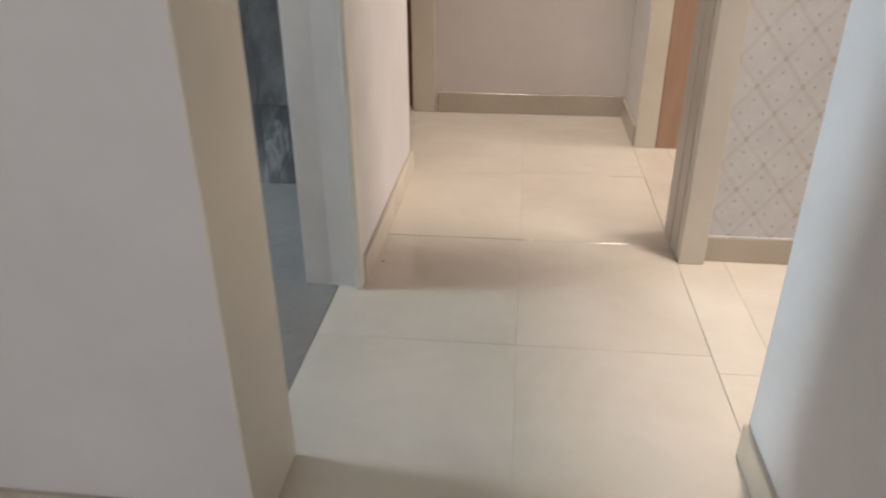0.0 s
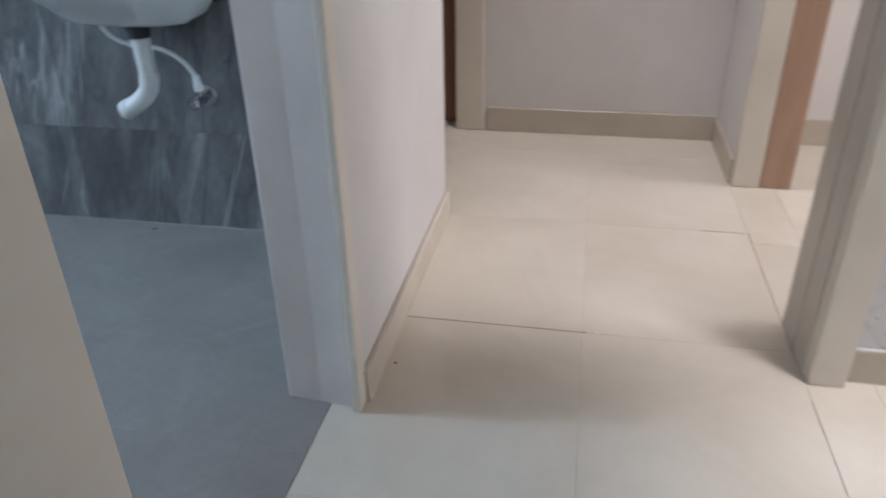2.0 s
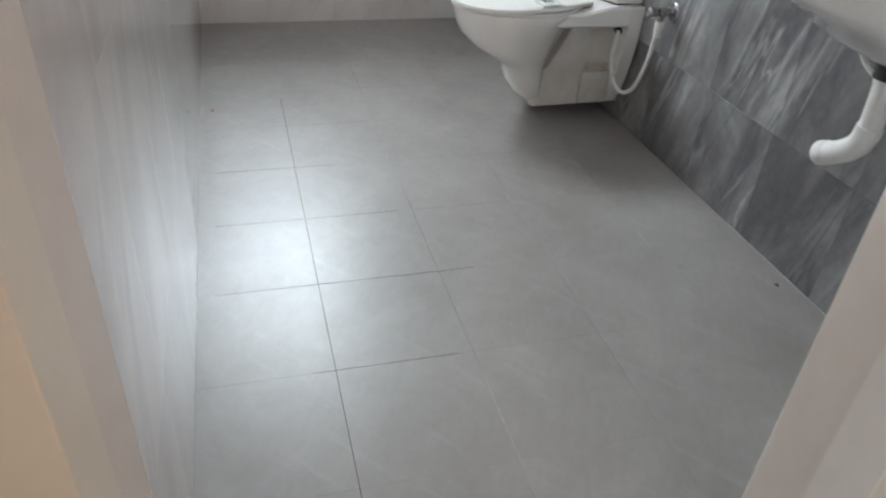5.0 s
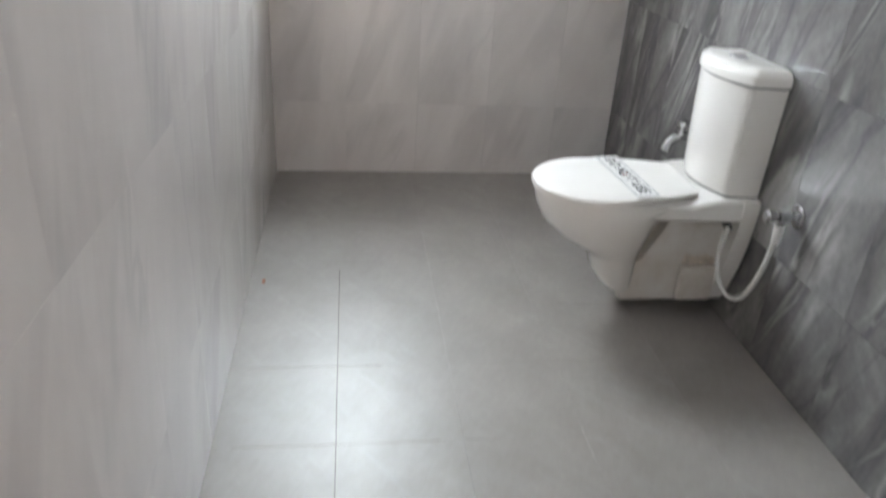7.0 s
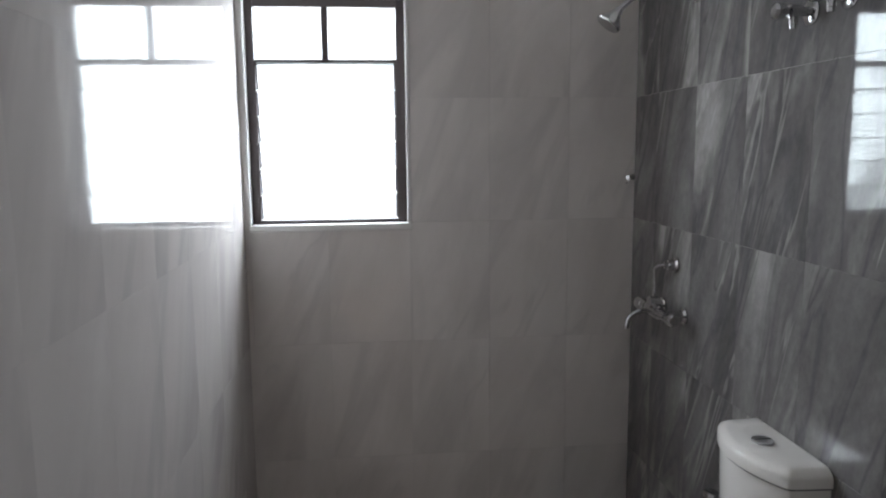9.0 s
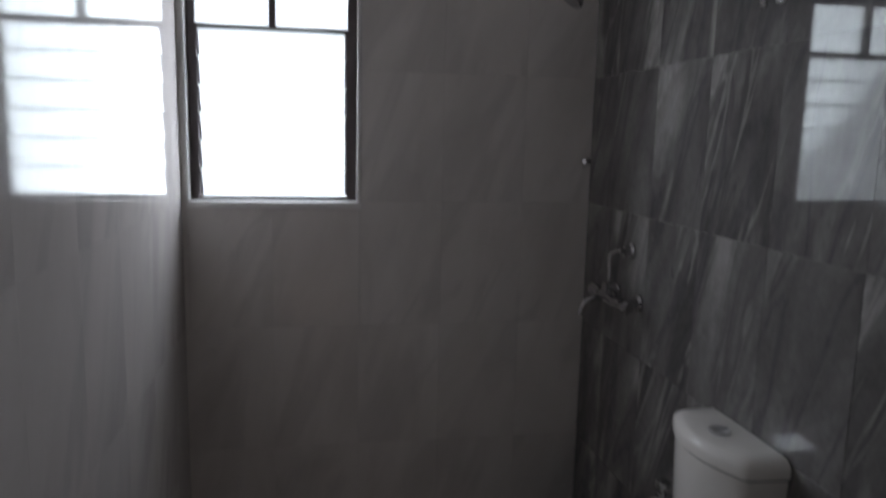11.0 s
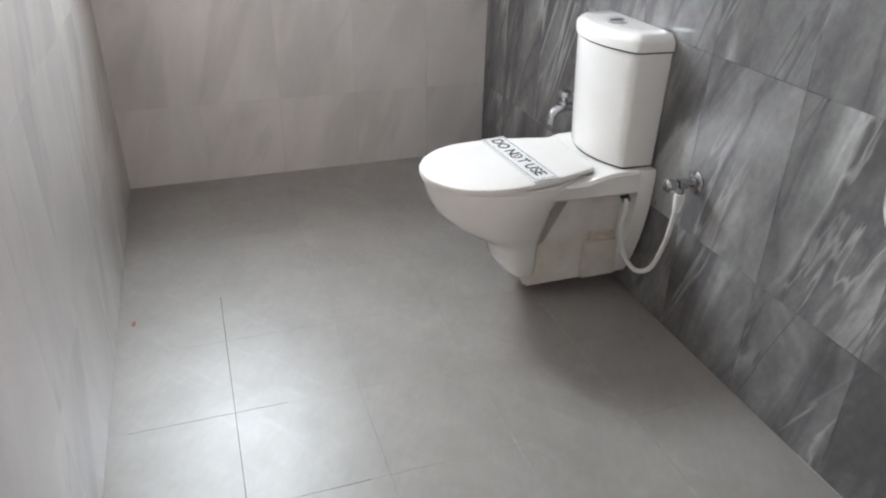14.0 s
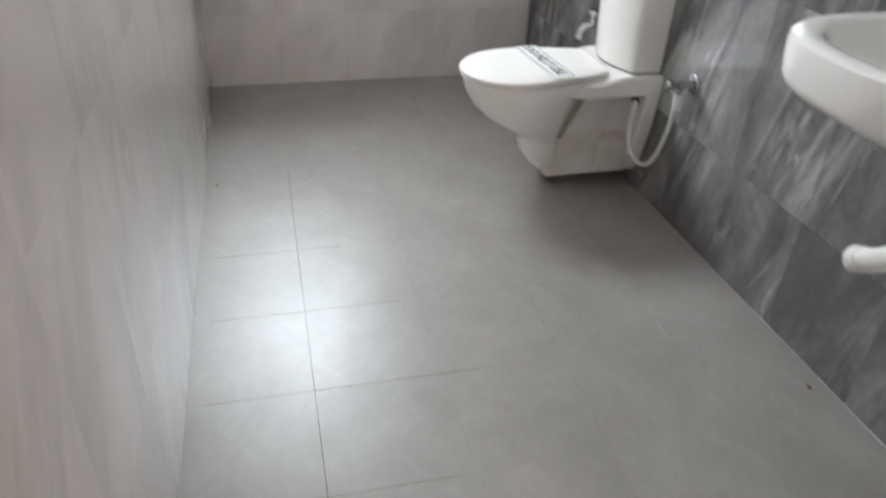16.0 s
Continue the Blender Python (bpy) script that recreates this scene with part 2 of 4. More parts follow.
def ceramic(name="white_glazed_ceramic", mottle=0.0):
    m, nt, b = node_mat(name, 0.07 + mottle * 0.2, 0, (0.8, 0.79, 0.77))
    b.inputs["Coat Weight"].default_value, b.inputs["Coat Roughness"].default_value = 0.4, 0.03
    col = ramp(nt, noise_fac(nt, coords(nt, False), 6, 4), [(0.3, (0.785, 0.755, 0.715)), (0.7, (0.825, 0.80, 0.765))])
    if mottle:
        # Random beige-brown mottling mixed over the white glaze.
        blotch = ramp(nt, noise_fac(nt, coords(nt, False), 9, 5, 0.6), [(0.35, (0.12,) * 3), (0.68, (mottle,) * 3)])
        col = mix(nt, "MIX", blotch, col, (0.60, 0.52, 0.44))
    nt.links.new(col, b.inputs["Base Color"])
    return m


def simple(name, colour, rough, metal=0.0, var=0.06, scale=20, even=False):
    m, nt, b = node_mat(name, rough, metal)
    lo, hi = [tuple(c * k for c in colour) for k in (1 - var, 1 + var)]
    f = noise_fac(nt, coords(nt, False), scale, 5, 0.6)
    nt.links.new(ramp(nt, f, [(0.3, lo), (0.7, hi)]), b.inputs["Base Color"])
    if not even:
        nt.links.new(ramp(nt, f, [(0.3, (rough * 0.85,) * 3), (0.7, (min(1, rough * 1.2),) * 3)]), b.inputs["Roughness"])
    return m


def louvre_glass():
    m = bpy.data.materials.new("frosted_louvre_glass")
    m.use_nodes = True
    nt = m.node_tree
    nt.nodes.remove(nt.nodes["Principled BSDF"])
    out = nt.nodes["Material Output"]
    tl = node(nt, "ShaderNodeBsdfTranslucent", Color=(0.85, 0.88, 0.87, 1))
    tp = node(nt, "ShaderNodeBsdfTransparent", Color=(0.78, 0.82, 0.81, 1))
    gl = node(nt, "ShaderNodeBsdfGlossy", Color=(0.9, 0.9, 0.9, 1), Roughness=0.12)
    fr = node(nt, "ShaderNodeFresnel", IOR=1.45)
    a, c = node(nt, "ShaderNodeMixShader"), nt.nodes.new("ShaderNodeMixShader")
    a.inputs[0].default_value = 0.3
    nt.links.new(tp.outputs[0], a.inputs[1])
    nt.links.new(tl.outputs[0], a.inputs[2])
    nt.links.new(fr.outputs[0], c.inputs[0])
    nt.links.new(a.outputs[0], c.inputs[1])
    nt.links.new(gl.outputs[0], c.inputs[2])
    nt.links.new(c.outputs[0], out.inputs[0])
    return m


floor_grey, floor_cream = matt_tile(), cream_tile()
white_paint = plaster("white_wall_paint", (0.70, 0.675, 0.655))
warm_paint = plaster("warm_white_wall_paint", (0.66, 0.62, 0.585))
gap_shade = simple("gap_shade_brown", (0.34, 0.27, 0.215), 0.9)
cream_paint = plaster("cream_frame_paint", (0.68, 0.615, 0.515), 0.45, 0.06)
ivory_paint = plaster("ivory_frame_paint", (0.73, 0.68, 0.59), 0.4, 0.06)
stone_frame = plaster("grey_stone_frame", (0.68, 0.615, 0.565), 0.35, 0.1, 0.06)
shaded_stone = plaster("shaded_beige_stone", (0.50, 0.45, 0.39), 0.4, 0.1, 0.06)
ceiling_paint = plaster("ceiling_paint", (0.74, 0.73, 0.71))
skirt_tile = simple("beige_skirting_tile", (0.50, 0.435, 0.35), 0.22, 0, 0.07, 6)
grout_wall = simple("grey_wall_grout", (0.52, 0.50, 0.485), 0.9)
grout_floor = simple("brown_floor_grout", (0.25, 0.228, 0.212), 0.8, 0, 0.2)
grout_cream = simple("cream_floor_grout", (0.54, 0.465, 0.375), 0.9, 0, 0.25)
paper = wallpaper()
brown_wood = wood("brown_door_wood", (0.19, 0.083, 0.046), (0.29, 0.135, 0.078))
tan_wood = wood("tan_frame_wood", (0.36, 0.22, 0.145), (0.45, 0.285, 0.195))
china = ceramic()
plastic = simple("white_plastic", (0.79, 0.76, 0.725), 0.28, 0, 0.015, 8, True)
pipe_plastic = simple("white_drain_plastic", (0.72, 0.70, 0.66), 0.35, 0, 0.05)
hose_plastic = simple("white_hose_plastic", (0.68, 0.67, 0.63), 0.3, 0, 0.03)
chrome = simple("chrome", (0.5, 0.5, 0.51), 0.09, 1.0, 0.04)
satin = simple("satin_chrome", (0.72, 0.72, 0.73), 0.28, 1.0, 0.03)
dark_rubber = simple("black_rubber", (0.02, 0.02, 0.022), 0.5)
frame_metal = simple("brown_window_metal", (0.075, 0.06, 0.062), 0.45, 0.2)
sill_stone = plaster("white_window_sill", (0.66, 0.645, 0.63), 0.35, 0.04, 0.05)
card_white = simple("white_card", (0.72, 0.71, 0.69), 0.5, 0, 0.03)
ink = simple("black_ink", (0.05, 0.048, 0.05), 0.6)
ink_red = simple("red_ink", (0.35, 0.06, 0.05), 0.6)
glass = louvre_glass()
edge_glass = simple("green_glass_edge", (0.45, 0.52, 0.49), 0.2)
recess_brown = simple("recess_stain_and_shade", (0.60, 0.515, 0.43), 0.9, 0, 0.3, 40)
mottled_china = ceramic("mottled_ceramic", 0.75)
filler_and_highlight = simple("pale_filler_and_highlight", (0.47, 0.45, 0.425), 0.8, 0, 0.2, 30)
floor_filler = simple("dried_floor_filler", (0.345, 0.32, 0.30), 0.75, 0, 0.2, 60)
dark_grout = simple("dark_joint_dirt", (0.07, 0.058, 0.05), 0.9, 0, 0.3)
grime = simple("brown_dirt", (0.10, 0.05, 0.03), 0.9, 0, 0.4)

# ---- mesh helpers ----


def mesh_of(name, bm, material, smooth=False):
    bmesh.ops.recalc_face_normals(bm, faces=bm.faces)
    me = bpy.data.meshes.new(name)
    bm.to_mesh(me)
    bm.free()
    me.materials.append(material)
    if smooth:
        for p in me.polygons:
            p.use_smooth = True
        me.set_sharp_from_angle(angle=radians(38))
    return me


def part(name, bm, material, parent, label="", smooth=False):
    ob = new(name, mesh_of(name, bm, material, smooth))
    ob.parent = parent
    if label:
        ob["label"] = label
    return ob


def single(name, bm, material, label="", category="", group="", kind="", smooth=False):
    return tagged(new(name, mesh_of(name, bm, material, smooth)), label, category, group, kind)


def thing(name, at, label, category, group="", kind=""):
    ob = tagged(new(name), label, category, group, kind)
    ob.empty_display_size = 0.05
    ob.location = at
    return ob


def box(bm, lo, hi, bevel=0.0, seg=2):
    made = bmesh.ops.create_cube(bm, size=1.0)["verts"]
    for v in made:
        v.co = Vector([(a + b) / 2 + c * (b - a) for a, b, c in zip(lo, hi, v.co)])
    if bevel:
        edges = list({e for v in made for e in v.link_edges})
        bmesh.ops.bevel(bm, geom=edges, offset=bevel, segments=seg, affect="EDGES", profile=0.5)
    return bm


def boxes(*items, bevel=0.0):
    bm = bmesh.new()
    for lo, hi in items:
        box(bm, lo, hi, bevel)
    return bm


def loft(bm, rings, cap=True):
    rows = [[bm.verts.new(p) for p in ring] for ring in rings]
    n = len(rows[0])
    for a, b in zip(rows, rows[1:]):
        for i in range(n):
            bm.faces.new((a[i], a[(i + 1) % n], b[(i + 1) % n], b[i]))
    if cap:
        bm.faces.new(rows[0][::-1])
        bm.faces.new(rows[-1])
    return bm


def rod(bm, stations, n=16):
    """A round body along a line of (point, radius)."""
    pts = [Vector(p) for p, r in stations]
    rings = []
    side = None
    for i, (p, (_, r)) in enumerate(zip(pts, stations)):
        d = Vector((0, 0, 0))
        if i:
            d += (p - pts[i - 1]).normalized() if (p - pts[i - 1]).length > 1e-7 else Vector((0, 0, 0))
        if i + 1 < len(pts) and (pts[i + 1] - p).length > 1e-7:
            d += (pts[i + 1] - p).normalized()
        d = d.normalized() if d.length > 1e-6 else Vector((0, 0, 1))
        if side is None:
            side = d.orthogonal().normalized()
        side = (side - d * side.dot(d)).normalized()
        up = d.cross(side)
        rings.append([p + r * (math.cos(a) * side + math.sin(a) * up) for a in (2 * math.pi * k / n for k in range(n))])
    return loft(bm, rings)


def smooth_path(points, steps=8):
    """Catmull-Rom curve through the points."""
    p = [Vector(q) for q in points]
    p = [2 * p[0] - p[1]] + p + [2 * p[-1] - p[-2]]
    out = []
    for i in range(1, len(p) - 2):
        for k in range(steps):
            t = k / steps
            out.append(0.5 * (2 * p[i] + (p[i + 1] - p[i - 1]) * t + (2 * p[i - 1] - 5 * p[i] + 4 * p[i + 1] - p[i + 2]) * t * t + (3 * p[i] - p[i - 1] - 3 * p[i + 1] + p[i + 2]) * t ** 3))
    out.append(p[-2])
    return out


def tube(bm, points, r, n=12, steps=8):
    return rod(bm, [(q, r) for q in smooth_path(points, steps)], n)


# ---- structure ----
BX0, BX1, BY0, BY1 = -3.25, -0.285, 1.317, 2.78   # bathroom, inside
HX = -0.12                                        # hall's left face
TOP = 2.75
TILED = 2.03


def slab(name, material, *items, label="", category="wall", kind="structure"):
    return single(name, boxes(*items), material, label, category, "", kind)


wall_bath_north = slab("wall_bath_north", grout_wall, ((-3.45, BY1 + 0.004, -0.1), (BX1, 2.985, TILED)), label="bathroom wall faced with dark grey marble tiles")
wall_bath_south = slab("wall_bath_south", grout_wall, ((-3.25, 1.23, -0.1), (-0.29, BY0 - 0.004, TILED)), label="bathroom wall faced with pale grey marble tiles")
WY0, WY1, WZ0, WZ1 = 1.335, 1.925, 1.205, 2.03
wall_bath_west = slab("wall_bath_west", grout_wall,
                      ((-3.45, 1.14, -0.1), (BX0 - 0.004, 2.784, WZ0)), ((-3.45, WY1, WZ0), (BX0 - 0.004, 2.784, TILED)),
                      ((-3.45, 1.14, WZ0), (BX0 - 0.004, WY0, TILED)), label="bathroom end wall faced with pale marble tiles")
slab("wall_bath_upper", white_paint, ((-3.45, 2.782, TILED), (BX1, 2.985, TOP)), ((-3.25, 1.23, TILED), (-0.29, 1.315, TOP)),
     ((-3.45, 1.14, TILED), (-3.252, 2.782, TOP)), label="painted wall above the bathroom tiling")
slab("wall_entry", white_paint, ((-2.7, 1.14, -0.1), (HX, 1.228, TOP)), ((-0.288, 1.228, -0.1), (HX, 1.318, TOP)), label="plain white painted wall beside the bathroom door")
slab("wall_pier", white_paint, ((BX1, 2.06, -0.1), (HX, 2.985, TOP)), ((BX1, 1.318, 2.06), (HX, 2.06, TOP)), label="white painted wall between bathroom door and passage")
slab("wall_far", warm_paint, ((-0.12, 3.81, -0.1), (3.6, 3.95, TOP)), ((-1.6, 3.81, -0.1), (-1.02, 3.95, TOP)), ((-1.02, 3.81, 2.06), (-0.12, 3.95, TOP)),
     label="warm white painted wall at the end of the hall")
slab("wall_far_right", white_paint, ((0.807, 3.36, -0.1), (0.93, 3.808, TOP)), ((0.807, 2.51, 2.06), (0.93, 3.36, TOP)), label="short white wall beside the bedroom door")
slab("wall_paper", paper, ((0.878, 2.31, -0.1), (4.3, 2.44, TOP)), label="wall papered with a pale lattice pattern")
slab("wall_near_right", white_paint, ((0.785, -2.9, -0.1), (0.90, 1.45, TOP)), label="white painted wall end beside the living room opening")
slab("wall_over_opening", white_paint, ((0.785, 1.45, 2.3), (0.90, 2.27, TOP)), label="painted beam over the living room opening")
slab("wall_passage_end", white_paint, ((-1.6, 2.985, -0.1), (-1.5, 3.81, TOP)), label="plain wall at the end of the side passage")
slab("wall_entry_west", white_paint, ((-2.7, -2.9, -0.1), (-2.6, 1.14, TOP)), label="plain white wall of the entry room")
slab("wall_entry_south", white_paint, ((-2.7, -3.0, -0.1), (-1.75, -2.9, TOP)), ((-0.25, -3.0, -0.1), (4.3, -2.9, TOP)), ((-1.75, -3.0, -0.1), (-0.25, -2.9, 0.8)), ((-1.75, -3.0, 2.2), (-0.25, -2.9, TOP)), label="unseen plain white wall with an added window opening")
slab("wall_living_east", white_paint, ((4.2, -2.9, -0.1), (4.3, 0.65, TOP)), ((4.2, 2.25, -0.1), (4.3, 2.31, TOP)), ((4.2, 0.65, -0.1), (4.3, 2.25, 0.75)), ((4.2, 0.65, 2.25), (4.3, 2.25, TOP)), label="unseen plain white wall with an added window opening")
slab("wall_bedroom_east", white_paint, ((3.5, 2.44, -0.1), (3.6, 2.65, TOP)), ((3.5, 3.65, -0.1), (3.6, 3.81, TOP)), ((3.5, 2.65, -0.1), (3.6, 3.65, 0.85)), ((3.5, 2.65, 2.15), (3.6, 3.65, TOP)), label="unseen plain white wall with an added window opening")
slab("ceiling", ceiling_paint, ((-3.45, -3.0, TOP), (4.3, 3.95, TOP + 0.1)), label="plain white ceiling", category="ceiling")

bath_floor = slab("floor_bath", grout_floor, ((BX0 - 0.1, BY0 - 0.06, -0.12), (-0.19, BY1 + 0.06, -0.0025)), label="bathroom floor of matt grey square tiles", category="floor")
hall_floor = slab("floor_hall", grout_cream, ((-0.19, -3.0, -0.12), (4.3, 3.95, -0.002)), ((-2.7, -3.0, -0.12), (-0.19, 1.2, -0.002)), ((-1.6, 2.88, -0.12), (-0.19, 4.2, -0.002)),
                  label="hall floor of glossy cream tiles", category="floor")


# ---- skirting, frames ----
def skirting(lo, hi, mat=None):
    bm = bmesh.new()
    box(bm, lo, hi, 0.0015, 1)
    return single("baseboard", bm, mat or skirt_tile, "beige tile skirting along the wall foot", "skirting", "", "structure")


for y0, y1 in ((2.06, 2.50), (2.502, 2.984)):
    skirting((HX, y0, 0), (HX + 0.012, y1, 0.08), floor_cream)
skirting((-0.10, 3.798, 0), (0.806, 3.81, 0.1))
skirting((0.932, 3.798, 0), (1.9, 3.81, 0.1))
skirting((0.795, 3.37, 0), (0.807, 3.797, 0.09))
for x0, x1 in ((0.879, 1.53), (1.532, 2.13)):
    skirting((x0, 2.298, 0), (x1, 2.31, 0.08))
skirting((0.773, 0.86, 0), (0.785, 1.45, 0.08))
skirting((0.773, 0.2, 0), (0.785, 0.858, 0.08))
for x0, x1 in ((-0.72, -0.135), (-1.32, -0.722)):
    skirting((x0, 1.128, 0), (x1, 1.14, 0.08))

def gap_line(lo, hi):
    bm = bmesh.new()
    box(bm, lo, hi)
    return single("trim", bm, gap_shade, "thin brownish gap line in the plaster", "trim", "", "structure")


# Raised brown strips; their colour stands in for the shade in a gap.
gap_line((HX, 2.075, 0.0815), (HX + 0.0015, 2.983, 0.085))
gap_line((HX, 2.981, 0.085), (HX + 0.0012, 2.9835, 2.4))
bath_door = thing("door_1", (0, 0, 0), "stone-lined bathroom door opening without a leaf", "door frame", "", "structure")
bm = bmesh.new()
jamb_plan = [(-0.287, 2.062), (-0.287, 2.053), (-0.284, 2.050), (-0.21, 2.0465), (-0.142, 2.036), (-0.138, 2.038), (-0.136, 2.062)]
loft(bm, [[(x, y, z) for x, y in jamb_plan] for z in (0, 2.04)])
part("jamb", bm, stone_frame, bath_door, "grey stone jamb with a shallow rebate")
part("bead", boxes(((-0.136, 2.022, 0), (-0.117, 2.066, 2.06)), bevel=0.004), ivory_paint, bath_door, "cream edge bead")
part("jamb", boxes(((-0.287, 1.318, 0), (-0.19, 1.352, 2.04)), bevel=0.003), stone_frame, bath_door)
part("jamb", boxes(((-0.192, 1.318, 0), (-0.117, 1.356, 2.04)), bevel=0.004), ivory_paint, bath_door)
part("casing", boxes(((-0.121, 1.139, 0), (-0.114, 1.358, TOP)), bevel=0.0015), ivory_paint, bath_door, "cream painted return")
part("head", boxes(((-0.287, 1.318, 2.04), (-0.117, 2.06, 2.06)), bevel=0.003), cream_paint, bath_door)

far_door = thing("door_2", (0, 0, 0), "brown wooden door in a cream frame", "door", "", "structure")
part("post", boxes(((-0.232, 3.80, 0), (-0.118, 3.87, 2.06)), bevel=0.005), cream_paint, far_door)
part("post", boxes(((-1.02, 3.80, 0), (-0.92, 3.87, 2.06)), bevel=0.005), cream_paint, far_door)
part("head", boxes(((-0.92, 3.80, 1.98), (-0.232, 3.87, 2.06)), bevel=0.005), cream_paint, far_door)
part("leaf", boxes(((-0.92, 3.88, 0.006), (-0.232, 3.92, 1.98)), bevel=0.003), brown_wood, far_door, "brown wooden leaf")

room_door = thing("door_3", (0, 0, 0), "cream painted doorway with a tan wooden lining", "door frame", "", "structure")
part("jamb", boxes(((0.803, 3.342, 0), (0.892, 3.36, 2.06)), bevel=0.004), cream_paint, room_door)
part("lining", boxes(((0.893, 3.344, 0), (0.993, 3.40, 2.06)), bevel=0.004), tan_wood, room_door, "tan wooden lining")
part("pilaster", boxes(((0.803, 2.272, 0), (0.878, 2.508, 2.3)), bevel=0.004), cream_paint, room_door)
# Rebate strips; their darker beige also paints the shade on the west face.
part("rebate", boxes(((0.798, 2.315, 0), (0.8035, 2.395, 2.06)), bevel=0.002), shaded_stone, room_door, "beige stone rebate strip, coloured darker for the shaded face")
part("rebate", boxes(((0.796, 2.40, 0), (0.8035, 2.47, 2.06)), bevel=0.002), shaded_stone, room_door)
part("rebate", boxes(((0.799, 2.473, 0), (0.8035, 2.507, 2.06)), bevel=0.001), shaded_stone, room_door)

# ---- bathroom window ----
bath_window = thing("window_1", (0, 0, 0), "brown metal louvre window with white reveal", "window", "", "structure")
FX0, FX1 = -3.335, -3.30


def bar(y0, y1, z0, z1, x0=FX0, x1=FX1):
    return boxes(((x0, y0, z0), (x1, y1, z1)), bevel=0.003)


part("reveal", boxes(((-3.45, WY1 - 0.012, WZ0), (BX0 + 0.003, WY1, WZ1)), bevel=0.002), sill_stone, bath_window)
part("reveal", boxes(((-3.45, WY0, WZ0), (BX0 + 0.003, WY0 + 0.006, WZ1)), bevel=0.001), sill_stone, bath_window)
part("sill", boxes(((-3.45, WY0, WZ0 - 0.012), (BX0 + 0.006, WY1 + 0.004, WZ0 + 0.012)), bevel=0.003), sill_stone, bath_window, "white stone sill")
frame_bars = [("stile", WY0 + 0.006, WY0 + 0.034, WZ0 + 0.012, WZ1), ("stile", WY1 - 0.044, WY1 - 0.012, WZ0 + 0.012, WZ1),
              ("rail", WY0 + 0.034, WY1 - 0.044, WZ1 - 0.03, WZ1), ("rail", WY0 + 0.034, WY1 - 0.044, WZ0 + 0.012, WZ0 + 0.026),
              ("rail", WY0 + 0.034, WY1 - 0.044, 1.795, 1.816), ("mullion", 1.612, 1.636, 1.816, WZ1 - 0.03)]
for nm, y0, y1, z0, z1 in frame_bars:
    part(nm, bar(y0, y1, z0, z1), frame_metal, bath_window)
LY0, LY1 = WY0 + 0.034, WY1 - 0.044
for i in range(6):
    z = WZ0 + 0.075 + i * 0.095
    bm = bmesh.new()
    box(bm, (-0.0025, LY0 + 0.008, -0.053), (0.0025, LY1 - 0.008, 0.053), 0.001, 1)
    s = part("slat", bm, glass, bath_window, "frosted glass louvre" if i == 0 else "")
    s.matrix_basis = pose(-3.318, 0, z, 0, 24, 0)
    s.visible_shadow = False
    for dz in (-0.0535, 0.0535):
        bm = bmesh.new()
        box(bm, (-0.0028, LY0 + 0.008, dz - 0.0007), (0.0028, LY1 - 0.008, dz + 0.0007))
        e = part("slat_edge", bm, edge_glass, bath_window)
        e.matrix_basis = pose(-3.318, 0, z, 0, 24, 0)
    for y in (LY0 + 0.005, LY1 - 0.005):
        bm = bmesh.new()
        box(bm, (-0.008, y - 0.005, -0.046), (0.008, y + 0.005, 0.046), 0.002, 1)
        part("clip", bm, frame_metal, bath_window).matrix_basis = pose(-3.318, 0, z, 0, 24, 0)
for y in (LY0, LY1):
    part("clip_rail", boxes(((-3.312, y - 0.004, WZ0 + 0.03), (-3.296, y + 0.004, 1.785)), bevel=0.001), frame_metal, bath_window)
for y0, y1 in ((LY0, 1.612), (1.636, LY1)):
    pane = part("pane", boxes(((-3.322, y0, 1.816), (-3.318, y1, WZ1 - 0.03))), glass, bath_window)
    pane.visible_shadow = False


# ---- fittings ----
def egg(cx, front, rear, half, z, n=40, square=2.6):
    """A seat-shaped outline: round at the front, squarer at the rear."""
    mid = rear - (rear - front) * 0.42
    pts = []
    for k in range(n):
        a = 2 * math.pi * k / n
        c, s = math.cos(a), math.sin(a)
        if s < 0:
            x, y = half * abs(c) ** 0.92 * (1 if c > 0 else -1), mid + (mid - front) * s
        else:
            e = 2 / square
            x, y = half * abs(c) ** e * (1 if c > 0 else -1), mid + (rear - mid) * abs(s) ** e
        pts.append((cx + x, y, z))
    return pts


TX = -2.15


